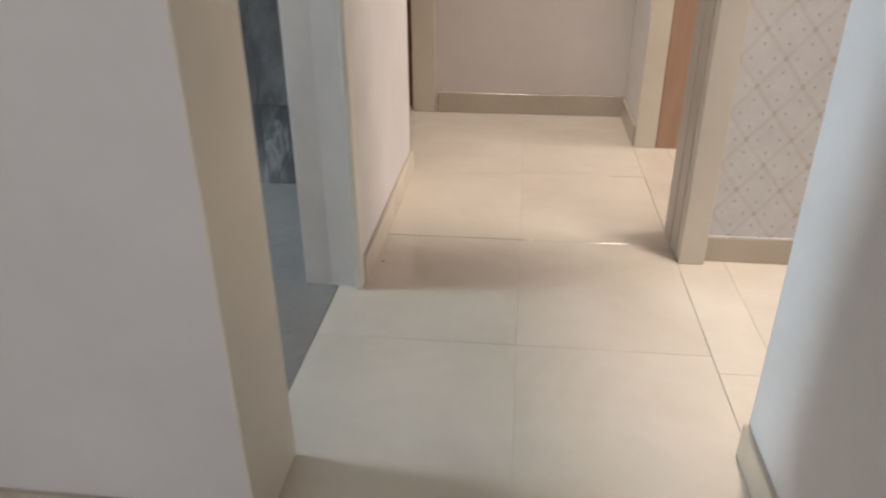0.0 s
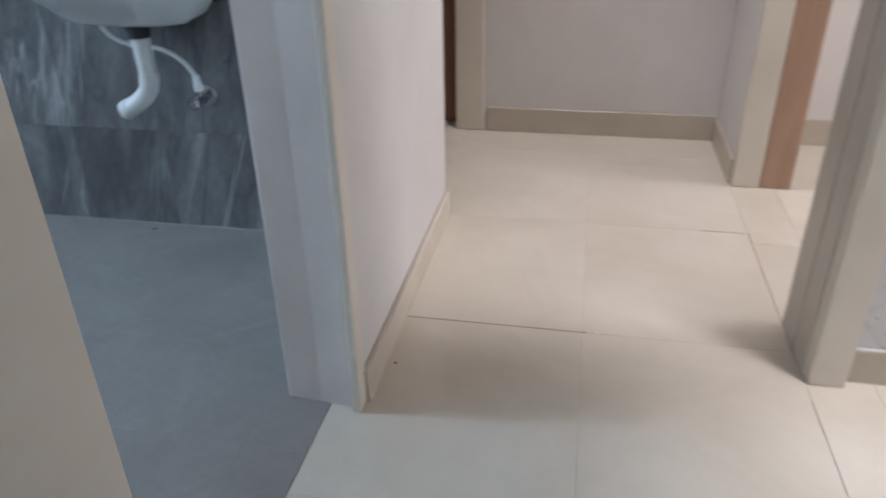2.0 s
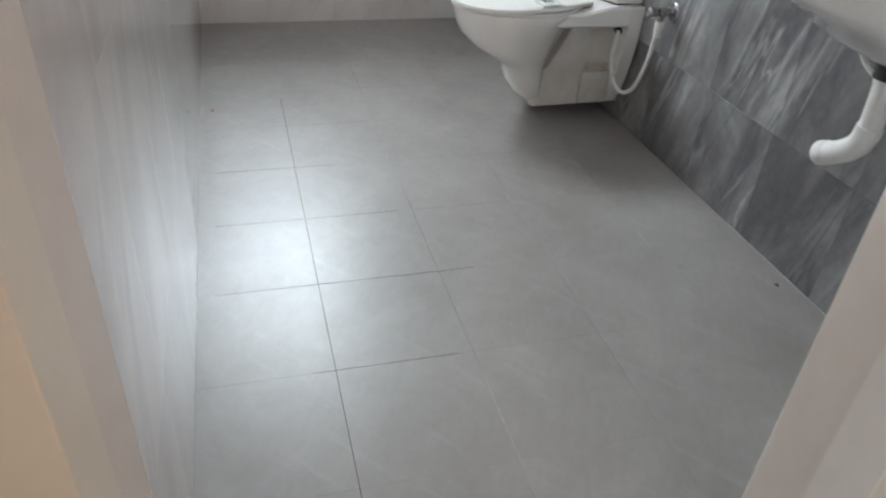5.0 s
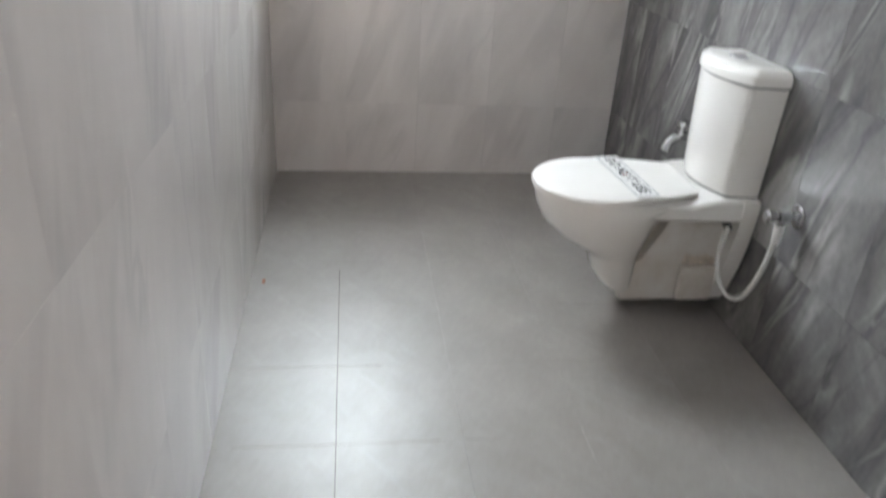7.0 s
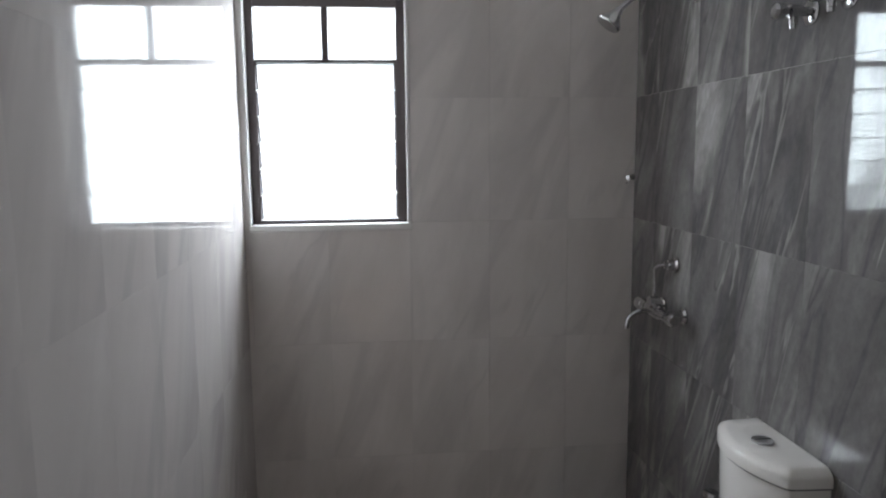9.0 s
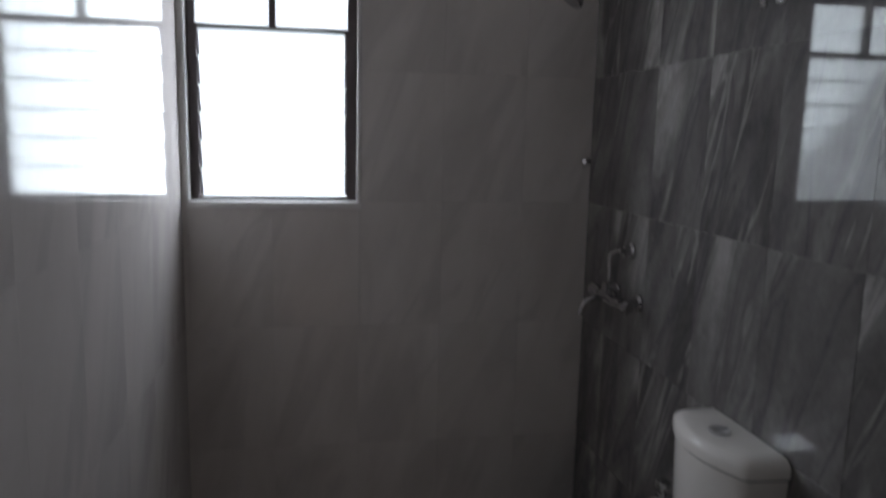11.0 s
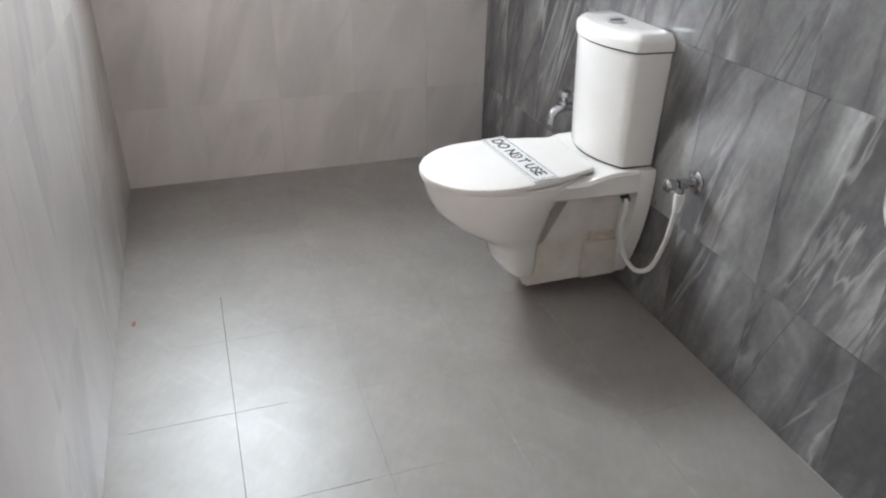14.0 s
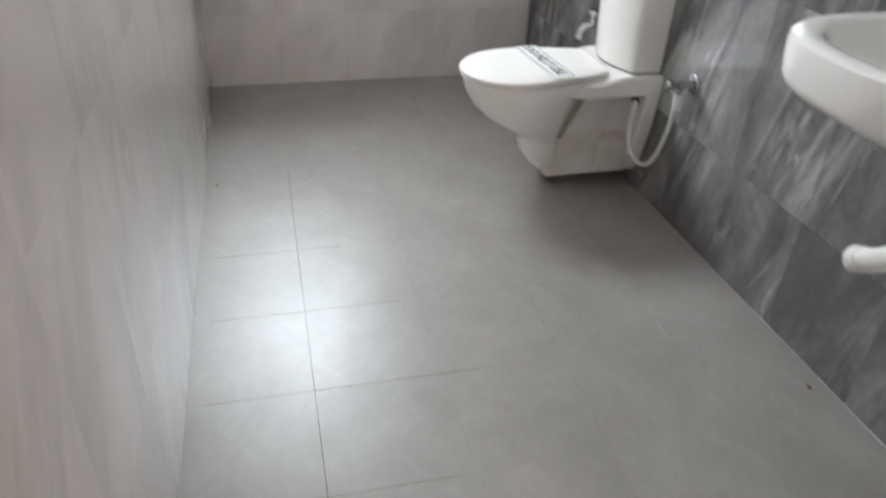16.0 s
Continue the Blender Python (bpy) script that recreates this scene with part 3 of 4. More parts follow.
def toilet():
    t = thing("toilet", (TX, 2.776, 0.08), "white ceramic wall-hung toilet with closed lid", "toilet")
    inv = Matrix.Translation((-TX, -2.776, -0.08))

    def add(name, bm, mat, label="", parent=t):
        if name in ("lid", "seat", "bowl"):
            for v in bm.verts:
                v.co.z -= 0.026 * max(0.0, 2.60 - v.co.y) * max(0.0, min(1.0, (v.co.z - 0.2) / 0.15))
        if parent is t:
            bmesh.ops.transform(bm, matrix=inv, verts=bm.verts)
        return part(name, bm, mat, parent, label, True)

    bm = bmesh.new()
    rings = [egg(TX, 2.445, 2.50, 0.055, 0.056), egg(TX, 2.425, 2.50, 0.074, 0.064), egg(TX, 2.40, 2.50, 0.089, 0.09), egg(TX, 2.374, 2.50, 0.099, 0.13), egg(TX, 2.362, 2.50, 0.105, 0.172), egg(TX, 2.345, 2.50, 0.114, 0.198), egg(TX, 2.29, 2.505, 0.134, 0.228),
             egg(TX, 2.237, 2.515, 0.150, 0.266), egg(TX, 2.195, 2.53, 0.164, 0.315), egg(TX, 2.178, 2.56, 0.171, 0.36), egg(TX, 2.174, 2.61, 0.174, 0.39), egg(TX, 2.178, 2.61, 0.171, 0.398)]
    loft(bm, rings)
    add("bowl", bm, china)
    # rear body with its flange against the wall
    bm = bmesh.new()

    def slice_y(y, wt, wb, zt, zb):
        zs = [zb, zb + 0.02, zb + (zt - zb) * 0.2, zb + (zt - zb) * 0.36, zb + (zt - zb) * 0.52, zb + (zt - zb) * 0.68, zt - 0.06, zt - 0.012, zt]
        ws = [wb * 0.8, wb * 0.9, wb * 1.08, wb + (wt - wb) * 0.5, wb + (wt - wb) * 0.74, wb + (wt - wb) * 0.9, wt * 0.99, wt, wt * 0.985]
        return [(TX + w, y, z) for w, z in zip(ws, zs)] + [(TX - w, y, z) for w, z in zip(ws[::-1], zs[::-1])]

    loft(bm, [slice_y(2.775, 0.182, 0.125, 0.42, 0.06), slice_y(2.742, 0.182, 0.12, 0.42, 0.058), slice_y(2.73, 0.178, 0.115, 0.42, 0.058)])
    add("wall_flange", bm, china)
    bm = bmesh.new()
    def band(y, half):
        return [(TX + x, y, z) for x, z in ((half - 0.008, 0.350), (half, 0.358), (half, 0.390), (half - 0.006, 0.397), (0.006 - half, 0.397), (-half, 0.390), (-half, 0.358), (0.008 - half, 0.350))]

    loft(bm, [band(2.40, 0.145), band(2.46, 0.158), band(2.54, 0.166), band(2.64, 0.171), band(2.745, 0.175)])
    add("rim_band", bm, china)
    bm = bmesh.new()

    def ramp_slice(y, half, z):
        return [(TX + x, y, h) for x, h in ((half, 0.372), (half, z - 0.008), (half - 0.008, z), (0.008 - half, z), (-half, z - 0.008), (-half, 0.372))]

    loft(bm, [ramp_slice(2.52, 0.158, 0.396), ramp_slice(2.58, 0.167, 0.400), ramp_slice(2.615, 0.170, 0.409), ramp_slice(2.65, 0.172, 0.417), ramp_slice(2.745, 0.1735, 0.4195)])
    add("deck", bm, china)
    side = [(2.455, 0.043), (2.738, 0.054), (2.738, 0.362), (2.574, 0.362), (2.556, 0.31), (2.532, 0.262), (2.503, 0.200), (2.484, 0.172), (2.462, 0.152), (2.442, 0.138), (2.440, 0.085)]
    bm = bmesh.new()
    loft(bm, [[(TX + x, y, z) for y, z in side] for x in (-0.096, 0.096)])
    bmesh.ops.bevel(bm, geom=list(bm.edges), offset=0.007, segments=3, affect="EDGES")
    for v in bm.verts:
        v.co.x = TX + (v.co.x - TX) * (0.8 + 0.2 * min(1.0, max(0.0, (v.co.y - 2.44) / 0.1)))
    add("pedestal", bm, mottled_china, "white ceramic mottled with beige-brown")
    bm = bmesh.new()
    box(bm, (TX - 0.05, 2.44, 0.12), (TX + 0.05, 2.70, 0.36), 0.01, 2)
    add("inner_wall", bm, mottled_china, "ceramic hollow mottled with beige-brown")
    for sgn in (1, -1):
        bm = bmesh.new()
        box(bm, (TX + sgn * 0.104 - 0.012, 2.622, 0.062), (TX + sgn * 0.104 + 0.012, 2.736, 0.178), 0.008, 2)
        add("mounting_block", bm, mottled_china)
        # Flat patch: brown staining and the recess's soft shading, both in the colour.
        bm = bmesh.new()
        loft(bm, [[(TX + sgn * x, y, z) for y, z in ((2.626, 0.18), (2.734, 0.18), (2.734, 0.196), (2.70, 0.212), (2.66, 0.206), (2.632, 0.214))] for x in (0.094, 0.0968)])
        add("recess_patch", bm, recess_brown, "flat brown patch for the stained and shaded recess")
        bm = bmesh.new()
        box(bm, (TX + sgn * 0.172 - 0.008, 2.690, 0.326), (TX + sgn * 0.172 + 0.0, 2.710, 0.352), 0.004, 2)
        rod(bm, [((TX + sgn * 0.150, 2.700, 0.340), 0.009), ((TX + sgn * 0.178, 2.700, 0.340), 0.009)])
        add("fixing_bolt", bm, dark_rubber, "dark fixing bolt")
    # seat and lid
    bm = bmesh.new()
    loft(bm, [egg(TX, 2.172, 2.612, 0.173, 0.398, 48, 2.2), egg(TX, 2.165, 2.616, 0.177, 0.402, 48, 2.2), egg(TX, 2.167, 2.616, 0.176, 0.408, 48, 2.2)])
    add("seat", bm, plastic)
    bm = bmesh.new()
    outline = [(0.177 * math.cos(a), 2.345 + 0.184 * math.sin(a)) for a in (math.pi * (1 + k / 28) for k in range(29))]
    flank = [(0.177 - 0.052 * max(0.0, (y - 2.39) / 0.22) ** 1.5, y) for y in (2.38, 2.42, 2.46, 2.50, 2.54, 2.58, 2.605)]
    outline += flank + [(0.119, 2.617), (0.105, 2.622), (-0.105, 2.622), (-0.119, 2.617)] + [(-x, y) for x, y in flank[::-1]]

    def lid_ring(k, z):
        return [(TX + x * k, 2.40 + (y - 2.40) * k, z) for x, y in outline]

    loft(bm, [lid_ring(0.982, 0.4105), lid_ring(1.0, 0.4125), lid_ring(1.0, 0.4175), lid_ring(0.987, 0.4230), lid_ring(0.94, 0.4265), lid_ring(0.6, 0.4290)])
    add("lid", bm, plastic, "white plastic lid")
    for sgn in (-1, 1):
        bm = bmesh.new()
        rod(bm, [((TX + sgn * 0.055, 2.616, 0.4165), 0.008), ((TX + sgn * 0.1, 2.616, 0.4165), 0.008)])
        add("hinge", bm, plastic)
    # cistern
    def tank(z, k=1.0, grow=0.0):
        w, d = 0.168 * k + grow, 0.145 * k + grow
        c, n = w * 0.945, 16
        pts = [(w, 0), (c + 0.003, -0.090 * k - grow * 0.4)]
        pts += [(u * c, -d + 0.048 * k * u * u) for u in (1 - 2 * i / n for i in range(n + 1))]
        pts += [(-c - 0.003, -0.090 * k - grow * 0.4), (-w, 0)]
        return [(TX + x, 2.774 + y, z) for x, y in pts]

    bm = bmesh.new()
    loft(bm, [tank(0.4235, 0.905), tank(0.426, 0.92), tank(0.6, 0.965), tank(0.727, 0.99), tank(0.734, 0.985)])
    add("cistern", bm, china)
    for z, h, k in ((0.4190, 0.0048, 0.898), (0.7335, 0.0035, 0.993)):
        bm = bmesh.new()
        loft(bm, [tank(z, k), tank(z + h, k)])
        add("gasket", bm, dark_rubber, "thin dark joint")
    bm = bmesh.new()
    loft(bm, [tank(0.7372, 0.992, 0.0), tank(0.739, 1.0, 0.004), tank(0.760, 1.0, 0.004), tank(0.768, 0.985, 0.002), tank(0.777, 0.93, 0.0), tank(0.7805, 0.88, 0.0), tank(0.781, 0.6)])
    lid = add("cistern_lid", bm, china)
    bm = bmesh.new()
    b0 = Vector((TX, 2.705, 0.781)) + Vector((-TX, -2.776, -0.08))
    rod(bm, [(b0 - Vector((0, 0, 0.004)), 0.026), (b0 + Vector((0, 0, 0.004)), 0.026), (b0 + Vector((0, 0, 0.006)), 0.023)], 28)
    ring = part("flush_button", bm, satin, lid, "chrome dual flush button", True)
    bm = bmesh.new()
    box(bm, b0 + Vector((-0.0012, -0.02, 0.003)), b0 + Vector((0.0012, 0.02, 0.0075)))
    part("split_line", bm, dark_rubber, lid)
    return t


toilet()


def text_mesh(s, size):
    cu = bpy.data.curves.new("lettering", "FONT")
    cu.body, cu.size, cu.align_x, cu.align_y, cu.extrude = s, size, "CENTER", "CENTER", 0.0004
    cu.offset = 0.0008
    ob = bpy.data.objects.new("lettering", cu)
    me = bpy.data.meshes.new_from_object(ob)
    bpy.data.objects.remove(ob)
    return me


def notice():
    c = thing("notice_card", (-2.145, 2.44, 0.4375), "white card lettered DO NOT USE on the toilet lid", "notice card")
    c.matrix_basis = pose(-2.145, 2.44, 0.4268, 1.5, 0, 4)
    part("card", boxes(((-0.163, -0.038, 0), (0.163, 0.038, 0.002)), bevel=0.0006), card_white, c)
    for lo, hi in (((-0.156, 0.0305, 0.002), (0.156, 0.032, 0.0024)), ((-0.156, -0.032, 0.002), (0.156, -0.0305, 0.0024)),
                   ((-0.156, -0.0305, 0.002), (-0.1545, 0.0305, 0.0024)), ((0.1545, -0.0305, 0.002), (0.156, 0.0305, 0.0024))):
        part("border", boxes((lo, hi)), ink, c)
    for word, x in (("DO N", -0.083), ("T USE", 0.075)):
        me = text_mesh(word, 0.047)
        me.materials.append(ink)
        ob = new("lettering", me)
        ob.parent, ob.location = c, (x, 0, 0.0024)
    bm = bmesh.new()
    n = 24
    rings = [[(-0.009 + r * math.cos(2 * math.pi * k / n), r * math.sin(2 * math.pi * k / n), z) for k in range(n)] for r, z in ((0.013, 0.0021), (0.013, 0.0027), (0.018, 0.0027), (0.018, 0.0021))]
    loft(bm, rings, False)
    part("letter_ring", bm, ink, c, "round letter O drawn as a sign")
    part("letter_mark", boxes(((-0.012, -0.009, 0.002), (-0.006, 0.008, 0.0026))), ink_red, c, "small red mark inside the O")


notice()


def angle_valve(at, name="angle_valve", label="chrome angle valve on the tiled wall", out=-1):
    """A stop valve: wall flange, body, knob pointing away from the wall, outlet down or up."""
    v = thing(name, at, label, "valve", "chrome stop valves")
    bm = bmesh.new()
    rod(bm, [((0, 0, 0), 0.030), ((0, -0.004, 0), 0.030), ((0, -0.009, 0), 0.022)], 24)
    part("flange", bm, chrome, v, "", True)
    bm = bmesh.new()
    rod(bm, [((0, -0.006, 0), 0.011), ((0, -0.03, 0), 0.011), ((0, -0.032, 0), 0.015), ((0, -0.056, 0), 0.015), ((0, -0.058, 0), 0.010), ((0, -0.066, 0), 0.010)], 20)
    part("body", bm, chrome, v, "", True)
    bm = bmesh.new()
    rod(bm, [((0, -0.044, 0.010 * out), 0.010), ((0, -0.044, 0.028 * out), 0.010), ((0, -0.044, 0.029 * out), 0.0085), ((0, -0.044, 0.038 * out), 0.0085)], 18)
    part("outlet", bm, chrome, v, "", True)
    bm = bmesh.new()
    rod(bm, [((0, -0.066, 0), 0.013), ((0, -0.068, 0), 0.017), ((0, -0.086, 0), 0.018), ((0, -0.092, 0), 0.012)], 10)
    part("knob", bm, chrome, v, "", False)
    return v


angle_valve((-1.808, BY1, 0.452), label="chrome angle valve beside the toilet cistern")
angle_valve((-2.17, BY1, 1.79), label="chrome geyser stop valve high on the dark wall")
angle_valve((-2.035, BY1, 1.803), label="chrome geyser stop valve high on the dark wall")
angle_valve((-0.765, BY1, 0.425), label="chrome angle valve under the wash basin", out=1)


def hose(name, label, pts, ends, r=0.0065):
    h = thing(name, pts[0], label, "hose")
    o = Vector(pts[0])
    bm = bmesh.new()
    tube(bm, [Vector(p) - o for p in pts], r, 12, 10)
    part("hose", bm, hose_plastic, h, "", True)
    for a, b, rr in ends:
        bm = bmesh.new()
        rod(bm, [(Vector(a) - o, rr), (Vector(a) * 0.7 + Vector(b) * 0.3 - o, rr), (Vector(b) - o, rr * 0.72)], 10)
        part("hose_nut", bm, plastic, h, "", True)
    return h


hose("supply_hose", "white plastic supply hose looping to the toilet",
     [(-1.808, 2.736, 0.415), (-1.812, 2.734, 0.36), (-1.82, 2.728, 0.28), (-1.845, 2.715, 0.192), (-1.893, 2.70, 0.162), (-1.942, 2.688, 0.195), (-1.962, 2.682, 0.265), (-1.958, 2.686, 0.32), (-1.972, 2.694, 0.342)],
     [((-1.808, 2.736, 0.425), (-1.809, 2.736, 0.375), 0.013)])
hose("basin_hose", "thin white hose from the valve to the basin",
     [(-0.765, 2.736, 0.46), (-0.769, 2.733, 0.495), (-0.80, 2.725, 0.54), (-0.85, 2.715, 0.57), (-0.91, 2.71, 0.575), (-0.97, 2.70, 0.60), (-1.0, 2.69, 0.65), (-1.0, 2.68, 0.70)],
     [((-0.765, 2.736, 0.452), (-0.768, 2.734, 0.494), 0.0125)], 0.0055)

BSX = -0.855


def basin():
    b = thing("wash_basin", (BSX, 2.776, 0.70), "white ceramic wall-hung wash basin", "basin")

    def ring(k, front, z, sq=2.7, n=48):
        pts = []
        for i in range(n):
            a = 2 * math.pi * i / n
            c, s = math.cos(a), math.sin(a)
            x = 0.232 * k * abs(c) ** (2 / sq) * (1 if c > 0 else -1)
            if s < 0:
                y = -0.16 + (front + 0.16) * abs(s) ** (2 / sq)
            else:
                y = -0.16 + 0.158 * k * abs(s) ** (2 / 6)
            pts.append((x, y, z))
        return pts

    bm = bmesh.new()
    loft(bm, [ring(0.45, -0.185, -0.048), ring(0.70, -0.195, -0.040), ring(0.80, -0.225, -0.022), ring(0.87, -0.275, 0.008), ring(0.925, -0.335, 0.036), ring(0.96, -0.38, 0.060), ring(0.978, -0.40, 0.075),
              ring(0.987, -0.406, 0.09), ring(0.995, -0.408, 0.112), ring(1.0, -0.41, 0.14), ring(0.996, -0.408, 0.149), ring(0.975, -0.399, 0.154),
              ring(0.86, -0.362, 0.152), ring(0.82, -0.348, 0.143), ring(0.79, -0.338, 0.12), ring(0.66, -0.30, 0.085), ring(0.35, -0.22, 0.068)])
    part("bowl", bm, china, b, "", True)
    bm = bmesh.new()
    box(bm, (-0.21, -0.095, 0.13), (0.21, -0.001, 0.162), 0.012, 3)
    part("tap_ledge", bm, china, b, "", True)
    bm = bmesh.new()
    box(bm, (0.10, -0.05, -0.01), (0.19, -0.002, 0.012), 0.003)
    part("bracket", bm, dark_rubber, b, "dark wall bracket")
    return b


basin()


def drain():
    d = thing("drain_trap", (BSX, 2.645, 0.66), "white plastic bottle trap under the basin", "drain pipe")
    bm = bmesh.new()
    rod(bm, [((0, 0, 0), 0.024), ((0, 0, -0.012), 0.024), ((0, 0, -0.02), 0.030), ((0, 0, -0.045), 0.030)], 24)
    part("waste_nut", bm, dark_rubber, d, "black rubber waste nut", True)
    bm = bmesh.new()
    rod(bm, [((0, 0, -0.045), 0.026), ((0.002, 0, -0.06), 0.024), ((0.004, 0, -0.14), 0.022), ((0.004, 0, -0.142), 0.025), ((0.002, 0, -0.165), 0.025)], 24)
    part("tail_pipe", bm, pipe_plastic, d, "", True)
    bm = bmesh.new()
    tube(bm, [(0.003, 0, -0.15), (-0.004, 0, -0.18), (-0.022, 0, -0.203), (-0.05, 0, -0.224), (-0.078, 0, -0.239)], 0.0245, 20)
    rod(bm, [((-0.068, 0, -0.2335), 0.0265), ((-0.088, 0, -0.2442), 0.0268), ((-0.091, 0, -0.2458), 0.0245)], 20)
    part("bend", bm, pipe_plastic, d, "", True)


drain()


def bib_tap():
    t = thing("bib_tap", (-2.44, BY1, 0.455), "chrome bib tap low beside the toilet", "tap")
    bm = bmesh.new()
    rod(bm, [((0, 0, 0), 0.027), ((0, -0.005, 0), 0.027), ((0, -0.01, 0), 0.018)], 24)
    part("flange", bm, chrome, t, "", True)
    bm = bmesh.new()
    tube(bm, [(0, -0.006, 0), (0, -0.045, 0.0), (0, -0.07, -0.004), (0, -0.088, -0.02), (0, -0.094, -0.036)], 0.0145, 16)
    rod(bm, [((0, -0.093, -0.03), 0.0165), ((0, -0.096, -0.05), 0.0165)], 16)
    part("spout", bm, chrome, t, "", True)
    bm = bmesh.new()
    rod(bm, [((0, -0.052, 0.006), 0.014), ((0, -0.052, 0.02), 0.013), ((0, -0.052, 0.021), 0.009), ((0, -0.052, 0.036), 0.009)], 16)
    part("stem", bm, chrome, t, "", True)
    bm = bmesh.new()
    rod(bm, [((0, -0.052, 0.036), 0.016), ((0, -0.052, 0.038), 0.021), ((0, -0.052, 0.052), 0.021), ((0, -0.052, 0.056), 0.014)], 18)
    part("knob", bm, chrome, t, "", True)


bib_tap()


def mixer():
    m = thing("wall_mixer", (-2.852, BY1, 0.945), "chrome two-handle wall mixer with upper bend", "mixer tap")
    bm = bmesh.new()
    rod(bm, [((-0.10, -0.065, 0), 0.017), ((-0.06, -0.065, 0), 0.017), ((-0.05, -0.065, 0), 0.022), ((0.05, -0.065, 0), 0.022), ((0.06, -0.065, 0), 0.017), ((0.10, -0.065, 0), 0.017)], 20)
    part("body", bm, chrome, m, "", True)
    for x in (-0.085, 0.085):
        bm = bmesh.new()
        rod(bm, [((x, 0, 0), 0.027), ((x, -0.006, 0), 0.027), ((x, -0.014, 0), 0.019), ((x, -0.065, 0), 0.016)], 22)
        part("inlet", bm, chrome, m, "", True)
        s = 1 if x > 0 else -1
        bm = bmesh.new()
        rod(bm, [((x + s * 0.02, -0.065, 0), 0.016), ((x + s * 0.03, -0.065, 0), 0.022), ((x + s * 0.06, -0.065, 0), 0.021), ((x + s * 0.066, -0.065, 0), 0.014)], 12)
        part("handle", bm, chrome, m, "", True)
    bm = bmesh.new()
    rod(bm, [((0.03, -0.065, 0.012), 0.016), ((0.03, -0.065, 0.03), 0.016), ((0.03, -0.075, 0.036), 0.021), ((0.03, -0.10, 0.038), 0.020)], 16)
    part("diverter", bm, chrome, m, "", True)
    bm = bmesh.new()
    tube(bm, [(-0.02, -0.068, -0.005), (-0.02, -0.11, -0.004), (-0.02, -0.145, -0.022), (-0.02, -0.158, -0.06)], 0.0085, 14)
    part("spout", bm, chrome, m, "", True)
    bm = bmesh.new()
    tube(bm, [(-0.01, -0.065, 0.015), (-0.01, -0.066, 0.08), (-0.01, -0.068, 0.13), (-0.006, -0.062, 0.148), (0.004, -0.04, 0.156), (0.01, -0.004, 0.156)], 0.0068, 14)
    part("riser_bend", bm, chrome, m, "", True)
    bm = bmesh.new()
    rod(bm, [((0.01, 0, 0.156), 0.026), ((0.01, -0.006, 0.156), 0.026), ((0.01, -0.012, 0.156), 0.018), ((0.0095, -0.03, 0.156), 0.017), ((0.0093, -0.032, 0.156), 0.011), ((0.009, -0.042, 0.156), 0.011)], 22)
    part("riser_flange", bm, chrome, m, "", True)


mixer()


def shower():
    s = thing("shower_head", (-2.76, BY1, 1.955), "chrome shower head on a short wall arm", "shower")
    bm = bmesh.new()
    rod(bm, [((0, 0, 0), 0.03), ((0, -0.006, 0), 0.03), ((0, -0.014, 0), 0.016)], 22)
    part("flange", bm, chrome, s, "", True)
    bm = bmesh.new()
    tube(bm, [(0, -0.005, 0), (0, -0.10, 0.004), (0, -0.19, -0.014), (0.0, -0.248, -0.056)], 0.009, 14)
    part("arm", bm, chrome, s, "", True)
    bm = bmesh.new()
    d = Vector((0, -0.62, -0.78))
    p = Vector((0, -0.243, -0.052))
    rod(bm, [(p, 0.012), (p + d * 0.015, 0.014), (p + d * 0.03, 0.022), (p + d * 0.05, 0.038), (p + d * 0.058, 0.040), (p + d * 0.062, 0.036)], 26)
    part("head", bm, chrome, s, "", True)


shower()


def corner_hook():
    h = thing("corner_hook", (-3.245, 2.772, 1.376), "small chrome line hook in the tiled corner", "hook")
    bm = bmesh.new()
    rod(bm, [((0, 0, 0), 0.012), ((0.006, -0.006, 0), 0.012), ((0.010, -0.010, 0), 0.007), ((0.022, -0.022, 0), 0.006), ((0.024, -0.024, 0), 0.010), ((0.030, -0.030, 0), 0.008)], 16)
    part("stud", bm, chrome, h, "", True)
    bm = bmesh.new()
    tube(bm, [(0.022, -0.022, 0), (0.026, -0.026, -0.015), (0.016, -0.03, -0.022)], 0.003)
    part("hook", bm, chrome, h, "", True)


corner_hook()


def crumb(name, at, size, mat, label):
    bm = bmesh.new()
    bmesh.ops.create_icosphere(bm, subdivisions=2, radius=1)
    for v in bm.verts:
        k = 1 + 0.5 * (noise.noise(v.co * 2.1 + Vector(at) * 9))
        v.co = Vector((v.co.x * size[0] * k, v.co.y * size[1] * k, max(-0.2, v.co.z) * size[2] * k))
    ob = single(name, bm, mat, label, "debris", "", "", True)
    ob.location = (at[0], at[1], at[2] + 0.2 * size[2])


crumb("brick_crumb", (-2.28, 1.358, 0), (0.013, 0.0055, 0.0035), simple("brick_red", (0.35, 0.12, 0.07), 0.9), "small red brick crumb on the bathroom floor")
crumb("dirt_speck", (-1.005, 2.736, 0), (0.007, 0.005, 0.003), grime, "small dark dirt speck on the bathroom floor")
crumb("dirt_speck", (-1.22, 1.90, 0), (0.004, 0.010, 0.0006), simple("tan_dirt", (0.24, 0.19, 0.14), 0.9), "brown dirt smear along a floor joint")
crumb("plaster_speck", (0.36, 2.39, 0), (0.006, 0.005, 0.002), sill_stone, "tiny white plaster speck on the hall floor")

